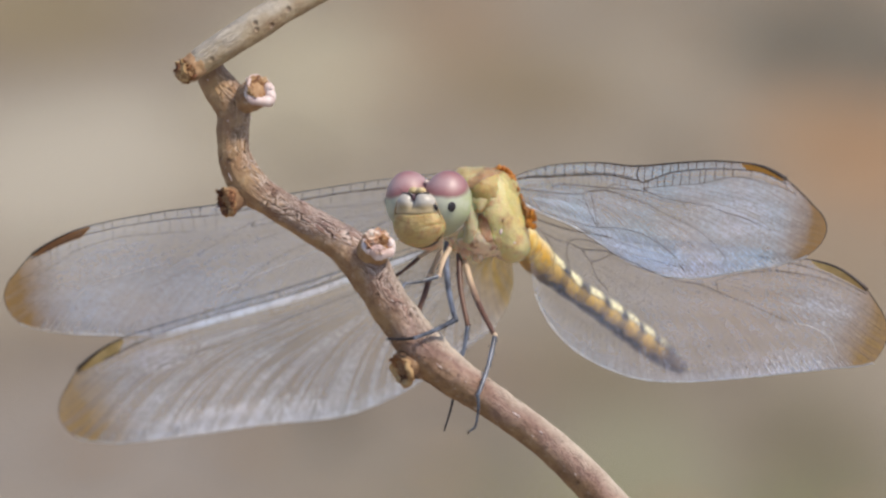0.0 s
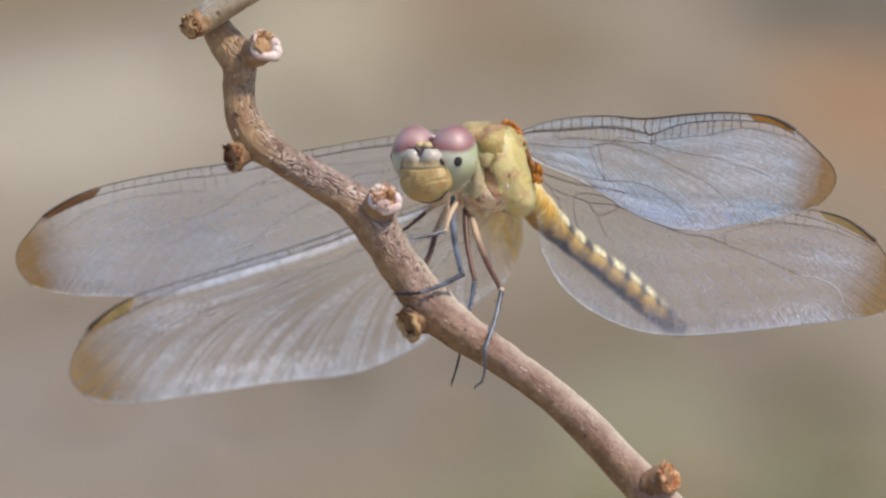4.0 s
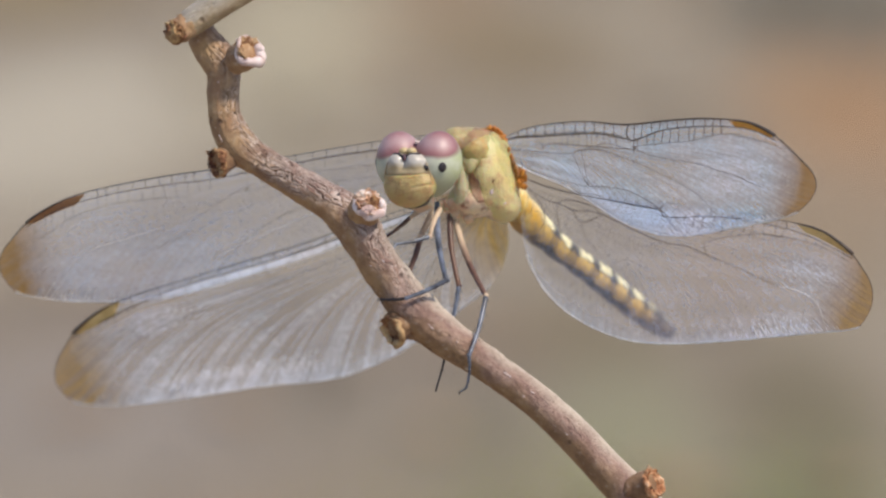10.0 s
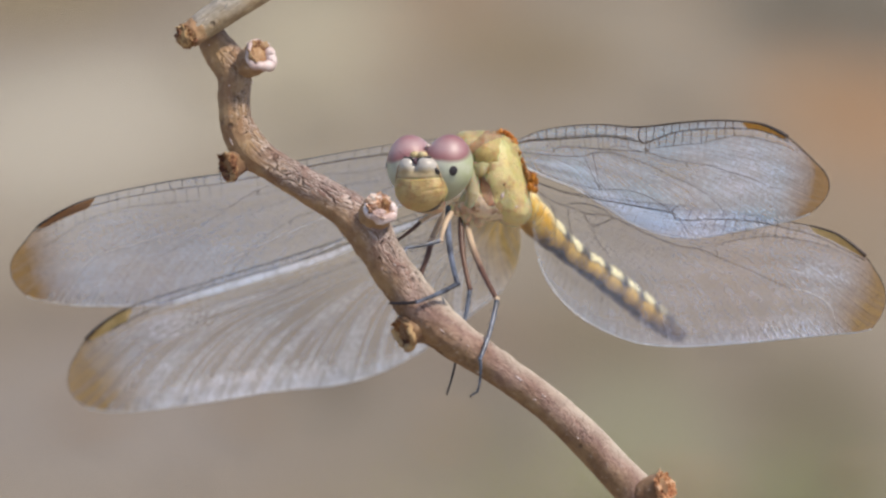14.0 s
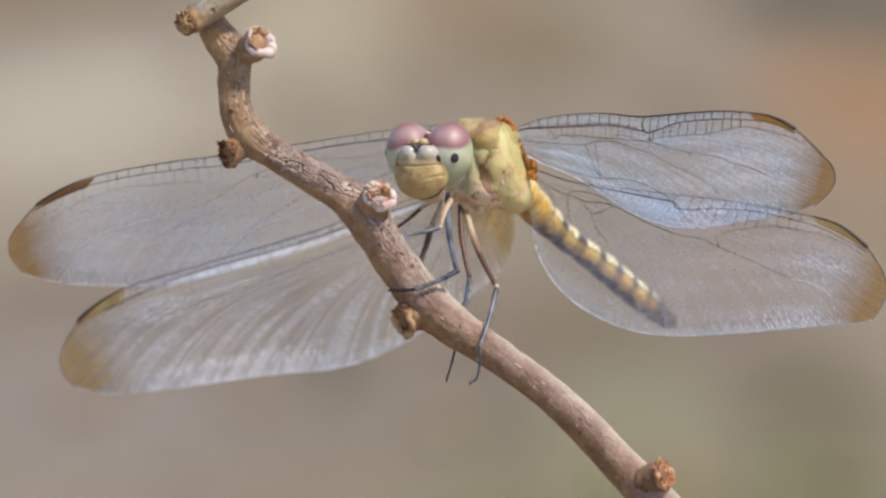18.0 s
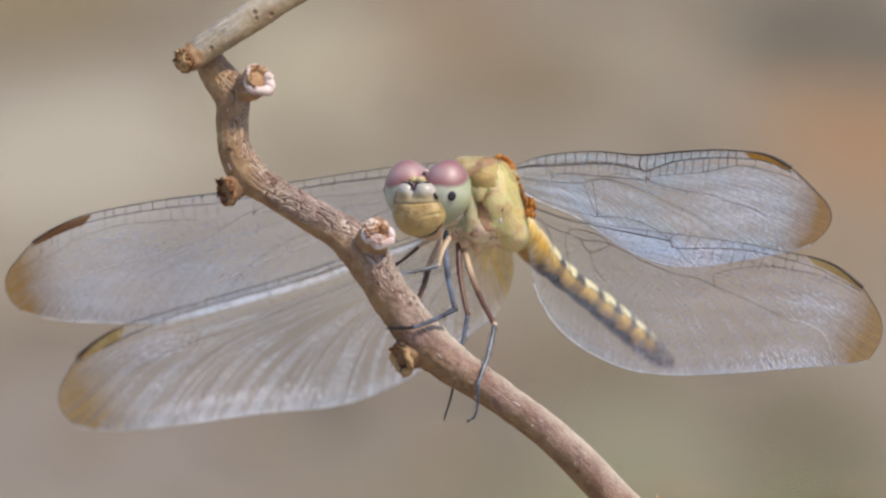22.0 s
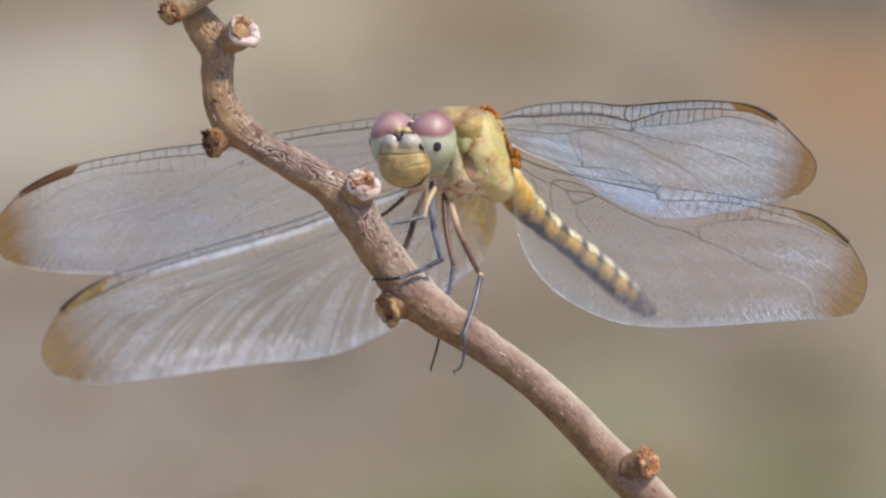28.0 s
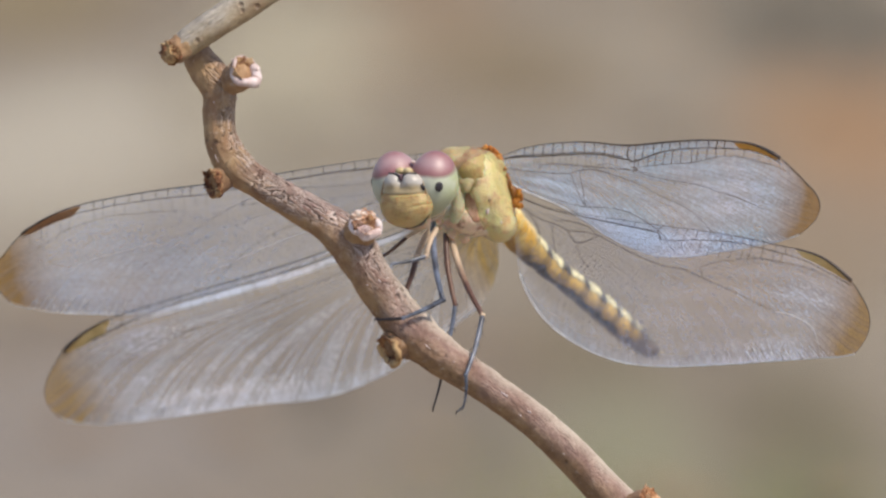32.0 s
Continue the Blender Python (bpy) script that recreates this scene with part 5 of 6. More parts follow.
    for _ in range(260):
        p = P(pts[rng.randrange(len(pts))])
        out = (p - cv).normalized() + Vector((0, 0, -0.3))
        hairs.append(([p, p + out * rng.uniform(0.15, 0.4) * MM], 0.007 * MM, 3))
    tagged(part("hair", lines_mesh(hairs), CREAM, fly, "fine pale hairs"), kind="stuff")


def build_abdomen(fly):
    pivot = P(SPINE[0][:3])
    dense = spline([P(p[:3]) for p in SPINE], 10)
    rad = [r.y for r in spline([(0, p[3], 0) for p in SPINE], 10)]
    n = 101
    d = np.concatenate([[0], np.cumsum([(b - a).length for a, b in zip(dense, dense[1:])])])
    at = np.linspace(0, d[-1], n)
    line = [Vector([np.interp(x, d, [p[k] for p in dense]) for k in range(3)]) - pivot for x in at]
    radii = [0.92 * MM * float(np.interp(x, d, rad)) for x in at]
    core = tube(line, [r * 0.8 for r in radii], 12)
    ab = part("abdomen", core, DARK, fly, "slender gold and black banded abdomen")
    ab.location = pivot
    for s in range(10):
        i0, i1 = s * 10, s * 10 + 10
        seg = line[i0:i1 + 1]
        rr = [radii[i] * (0.97 + 0.08 * math.sin(math.pi * (i - i0) / 10) - (0.03 if i in (i0, i1) else 0)) for i in range(i0, i1 + 1)]
        me = tube(seg, rr, 28, 0.02, s, 900, up=(0, 0.0, 1.0), v_of=lambda i, s=s: s + 0.02 + 0.096 * i)
        part("segment", me, ABDOMEN, ab)
    for s in (-1, 1):
        a = line[-1]
        e = (line[-1] - line[-4]).normalized()
        side = e.cross(Vector((0, 0, 1))).normalized() * s * 0.22 * MM
        ln = [a + side - e * 0.3 * MM, a + side * 1.1 + e * 0.5 * MM, a + side * 1.0 + e * 1.2 * MM]
        part("tail_clasper", tube(ln, [0.16 * MM, 0.14 * MM, 0.03 * MM], 8), CREAM, ab)
    return ab


def build_wing(fly, name, spec):
    """A wing: membrane between its front and hind edges, with its veins and coloured cell."""
    root = spec["root"]
    slope_u, slope_v = spec["slope"]
    flip = spec["side"]

    def place(u, v, lift=0.0):
        """A point of the wing's sheet, from its hinge."""
        du, dv = u - root[0], v - root[1]
        return P((du, dv, slope_u * du + slope_v * dv - lift))

    nu, nv = 90, 26
    lead = even(spline([(*p, 0) for p in spec["lead"]], 10), nu + 1)
    trail = even(spline([(*p, 0) for p in spec["trail"]], 10), nu + 1)

    def sheet(s, c, lift=0.0):
        """s along the wing, c from its front to its hind edge."""
        x = min(max(s, 0), 1) * nu
        i = min(int(x), nu - 1)
        a, b = lead[i].lerp(lead[i + 1], x - i), trail[i].lerp(trail[i + 1], x - i)
        q = a.lerp(b, c) + Vector((*spec["bulge"], 0)) * (4 * c * (1 - c) * s ** 14)
        fold = 0.16 * math.exp(-c * 5) * math.sin(c * 40) * min(1, (1 - s) * 6) + 0.5 * math.sin(math.pi * c) * math.sin(math.pi * min(1, s * 1.1)) * spec["camber"]
        fold += 0.10 * math.sin(c * 30 + s * 5) * min(1, (1 - s) * 4) * min(1, c * 3)
        if spec["ridge"]:
            # a broad fold behind the front edge that faces the sky
            k = min(max((c - 0.05) / 0.065, 0.0), 1.0)
            fold += spec["ridge"] * k * k * (3 - 2 * k) * math.exp(-max(0.0, c - 0.115) * 7) * min(1, (1 - s) * 4)
        return place(q.x, q.y, fold + lift)

    verts = [tuple(sheet(i / nu, j / nv)) for i in range(nu + 1) for j in range(nv + 1)]
    faces = []
    for i in range(nu):
        for j in range(nv):
            a = i * (nv + 1) + j
            faces.append((a, a + 1, a + nv + 2, a + nv + 1))
    me = bpy.data.meshes.new(name)
    me.from_pydata(verts, [], faces)
    layer = me.uv_layers.new(name="UVMap")
    loop = 0
    for f in faces:
        for vi in f:
            layer.data[loop].uv = ((vi // (nv + 1)) / nu, (vi % (nv + 1)) / nv)
            loop += 1
    # the courses of the veins: each runs out from the root and bends round to the hind edge at its own place
    a0, a1, p0, p1 = spec["course"]

    def course(e, s):
        back = max(0.06, a0 + (1 - e) * a1 if e < 1 else a0 - (e - 1) * 0.3)
        return back + (1 - back) * min(1.0, s / e) ** (p0 + p1 * min(e, 1.1) ** 3)

    def end_of(s, c):
        lo, hi = max(s, 0.02), 2.05
        for _ in range(15):
            mid = (lo + hi) / 2
            lo, hi = (mid, hi) if course(mid, s) > c else (lo, mid)
        return (lo + hi) / 2

    ends = [end_of((i // (nv + 1)) / nu, (i % (nv + 1)) / nv) for i in range(len(verts))]
    layer = me.uv_layers.new(name="course")
    loop = 0
    for f in faces:
        for vi in f:
            layer.data[loop].uv = (ends[vi], (vi // (nv + 1)) / nu)
            loop += 1
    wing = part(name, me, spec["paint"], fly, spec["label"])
    wing.location = P(root)
    lift = 0.03

    def run(s0, c0, s1, c1, bend=0.0, n=16):
        out = []
        for t in np.linspace(0, 1, n):
            out.append(sheet(s0 + (s1 - s0) * t, c0 + (c1 - c0) * t + bend * 4 * t * (1 - t), lift))
        return out

    nod, st0, st1 = spec["nodus"], *spec["stigma"]
    rim = 0.075 * spec["bold"]
    cost = [sheet(t, 0.0, 0.0) for t in np.linspace(0, 1, 70)]
    part("costa", tube(cost, [MM * rim * (1.0 - 0.35 * i / 69) * (0.32 + 0.68 * min(1, i / 69 / spec["thick"]) ** 2) for i in range(70)], 8), spec["edge"], wing, "dark front vein")
    tip = [sheet(1.0, c, 0.0) for c in np.linspace(0, 1, 24)]
    part("tip_edge", tube(tip, [MM * rim * (0.65 - 0.4 * i / 23) for i in range(24)], 6), VEIN, wing)
    # near-white edge with thicker beads, painting sparkle along it
    hind = [sheet(t, 1.0, 0.0) for t in np.linspace(0.16 if name.startswith("hind") else 0.0, 1, 70)]
    part("hind_edge", tube(hind, [MM * (0.046 + 0.075 * max(0.0, noise.noise(Vector((i * 0.83, root[0], 0))))) for i in range(70)], 6), EDGE, wing, "pale hind edge")
    front = [(q.x, q.y) for q in spline([(*p, 0) for p in spec["front"]], 6)]

    def k_at(s):
        return float(np.interp(s, [p[0] for p in front], [p[1] for p in front]))

    part("subcosta", tube([sheet(t, k_at(t) * 0.86, lift) for t in np.linspace(0.02, nod, 20)], [MM * 0.03 * spec["bold"]] * 20, 6), VEIN, wing)
    part("radius_vein", tube([sheet(*p, lift) for p in front], [MM * 0.048 * spec["bold"]] * len(front), 6), VEIN, wing)
    # the coloured cell: a thin thickened plate between front vein and radius
    verts, faces = [], []
    m = 14
    for i in range(m + 1):
        t = i / m
        s = st0 + (st1 - st0) * t
        hi, lo = 0.01, k_at(s) * spec["cell"] * min(1.0, 0.25 + 5 * t, 0.25 + 5 * (1 - t))
        for c, up in ((hi, 0.05), (lo, 0.05), (lo, -0.05), (hi, -0.05)):
            verts.append(tuple(sheet(s, c, up + lift * 0.5)))
    for i in range(m):
        for q in range(4):
            a, b = i * 4 + q, i * 4 + (q + 1) % 4
            faces.append((a, b, b + 4, a + 4))
    faces += [(3, 2, 1, 0), tuple(m * 4 + q for q in range(4))]
    me = bpy.data.meshes.new("stigma")
    me.from_pydata(verts, [], faces)
    part("stigma", me, STIGMA_TAN if name.startswith("hind") else STIGMA if flip > 0 else STIGMA_BROWN, wing, "tan wing cell" if name.startswith("hind") else "orange-brown wing cell", smooth=False)
    part("stigma_bar", tube(run(st0, 0.0, st1, 0.0, 0.0, 12), [MM * 0.085 * spec["bold"] * (0.5 + i / 11) * (1.9 if name == "hind_wing" else 1.3) for i in range(12)], 6), VEIN, wing)

    # ladders of cross veins: front edge to radius, radius to the first long vein
    cross = []
    rng = random.Random(len(name) * 7 + int(root[0] * 10))

    def second(s):
        return float(np.interp(s, [p[0] for p in spec["second"]], [p[1] for p in spec["second"]]))

    def ladder(s0, s1, n, r, below):
        for i in range(1, n):
            s = s0 + (s1 - s0) * (i + rng.uniform(-0.15, 0.15)) / n
            c0, c1 = (k_at(s), second(s)) if below else (0.0, k_at(s))
            cross.append((run(s, c0, s + rng.uniform(0.0, 0.008), c1, 0.0, 5), MM * r * spec["bold"], 4))

    ladder(0.02, nod, spec["antenodal"], 0.028, False)
    ladder(nod, st0, 12, 0.030, False)
    ladder(0.10, nod, 15, 0.013, True)
    ladder(nod + 0.03, st0, 12, 0.028 if flip > 0 else 0.018, True)
    ladder(st0, 0.95, 6, 0.018, True)
    tagged(part("cross_vein", lines_mesh(cross), VEIN, wing, "ladder of short dark cross veins"), kind="stuff")
    # long veins and the large cells near the root
    for path, w, tone in VEINS[spec["name"]]:
        ln = [sheet(q.x, q.y, lift) for q in spline([(*p, 0) for p in path], 7)]
        n = len(ln) - 1
        thick = [MM * w * (0.72 if flip > 0 else 0.62) * (0.6 + 0.4 * math.sin(math.pi * (0.1 + 0.8 * i / n))) for i in range(n + 1)]
        part("long_vein", tube(ln, thick, 6), (VEIN, VEIN_PALE, VEIN_GLINT)[tone], wing)
    # rows of cells: fine veins along the courses, new ones set in where the rows grow wide, and cross veins between them
    fine, gap, r0 = [], spec["cells"], spec["vein"] * MM
    step = gap / 26.0
    count = int(1.95 / step)
    samples = np.linspace(0.04, 0.985, 78)
    grid = [[None] * len(samples) for _ in range(count)]
    for n in range(count):
        e = 0.08 + n * step
        level = 32
        while n % level:
            level //= 2
        for i, s in enumerate(samples):
            c = course(e, s)
            if c >= 0.995 or s > e:
                break
            near = course(e + step * level, s)
            if level < 32 and (sheet(s, c) - sheet(s, near)).length < gap * 0.62 * MM:
                continue
            wob = 0.010 * noise.noise(Vector((s * 30, n * 0.7, root[0])))
            if c + wob > second(s) - 0.01:
                grid[n][i] = (s, c + wob)
        line = [p for p in grid[n] if p]
        if len(line) > 2:
            out = min(1.0, e)
            line = [p for p in line if p[0] < out - 0.003] + ([(out, 1.0)] if e < 0.98 else [])
            if len(line) > 2:
                fine.append(([sheet(*p, lift * 0.7) for p in line], r0, 3))
    for i in range(len(samples)):
        live = [n for n in range(count) if grid[n][i]]
        for a, b in zip(live, live[1:]):
            pa, pb = grid[a][i], grid[b][i]
            if abs(pa[1] - pb[1]) > 0.2:
                continue
            shift = (0.5 if (a // max(1, b - a)) % 2 else 0.0) * (samples[1] - samples[0]) + rng.uniform(-0.003, 0.003)
            ca, cb = pa[1] + shift * (course(0.08 + a * step, pa[0] + 0.01) - course(0.08 + a * step, pa[0])) / 0.01, pb[1] + shift * (course(0.08 + b * step, pb[0] + 0.01) - course(0.08 + b * step, pb[0])) / 0.01
            if ca < 1.0 and cb < 1.0:
                fine.append(([sheet(pa[0] + shift, ca, lift * 0.7), sheet(pb[0] + shift, cb, lift * 0.7)], r0 * 0.9, 3))
    tagged(part("cell_net", lines_mesh(fine), VEIN_PALE, wing, "fine net of cell veins"), kind="stuff")
    # short vein ends, whitened to paint glints along the outer hind edge
    glints = []
    for i in range(20):
        e = 0.78 + 0.19 * (i + rng.uniform(-0.3, 0.3)) / 20
        s0 = e - rng.uniform(0.006, 0.036)
        glints.append(([sheet(s, course(e, s), lift) for s in np.linspace(s0, e, 6)], MM * rng.uniform(0.022, 0.062), 5))
    tagged(part("vein_end_glint", lines_mesh(glints), VEIN_GLINT, wing, "short pale vein ends painted as glints at the hind edge"), kind="stuff")
    return wing


def build_legs(fly):
    rng = random.Random(12)
    for label, mats, joints, radii in LEGS:
        leg = None
        names = ("femur", "tibia", "tarsus")
        for k in range(len(joints) - 1):
            a, b = P(joints[k]), P(joints[k + 1])
            n = 15
            way = (b - a).normalized()
            side = way.cross(Vector((0, -1, 0))).normalized()
            sag = (b - a).length * (0.03 if k == 0 else -0.025)
            line = [a.lerp(b, t) + side * sag * math.sin(math.pi * t) for t in np.linspace(0, 1, n)]
            # fuller in the upper third, swollen at the knee
            rr = [MM * (radii[k] + (radii[k + 1] - radii[k]) * t) * (1 + (0.16 if k == 0 else 0.06) * math.sin(math.pi * min(1, t * 1.4))) for t in np.linspace(0, 1, n)]
            me = tube(line, rr, 12, 0.10, k, 2500)
            if leg is None:
                leg = part("leg", me, mats[0], fly, label)
            else:
                part(names[min(k, 2)], me, mats[min(k, len(mats) - 1)], leg)
            part("joint", ball(joints[k + 1], (radii[k + 1] * 1.2,) * 3, rough=0.2, seed=k, detail=3), mats[min(k, len(mats) - 1)], leg)
            # two rows of bristles
            bristles = []
            count = (7, 10, 4)[min(k, 2)]
            for i in range(count):
                t = (i + 0.6 + rng.uniform(-0.2, 0.2)) / count
                p = line[min(n - 1, int(t * (n - 1)))]
                out = side * (1 if i % 2 else -1) + Vector((0, -0.4, rng.uniform(-0.3, 0.3)))
                reach = (0.30, 0.48, 0.22)[min(k, 2)] * rng.uniform(0.7, 1.1) * MM
                bristles.append(([p, p + (out * 0.75 + way * 0.75) * reach * 0.5, p + (out * 0.7 + way * 0.95) * reach], 0.014 * MM, 4))
            tagged(part("bristle", lines_mesh(bristles), DARK, leg, "short black leg bristles"), kind="stuff")
        # a pair of claws at the foot
        for s in (-1, 1):
            ln = [b, b + (way + side * 0.25 * s) * 0.14 * MM, b + (way * 0.9 + side * 0.4 * s + Vector((0, 0, -0.6))) * 0.20 * MM]
            part("claw", tube(ln, [MM * 0.035, MM * 0.03, MM * 0.01], 6), DARK, leg)


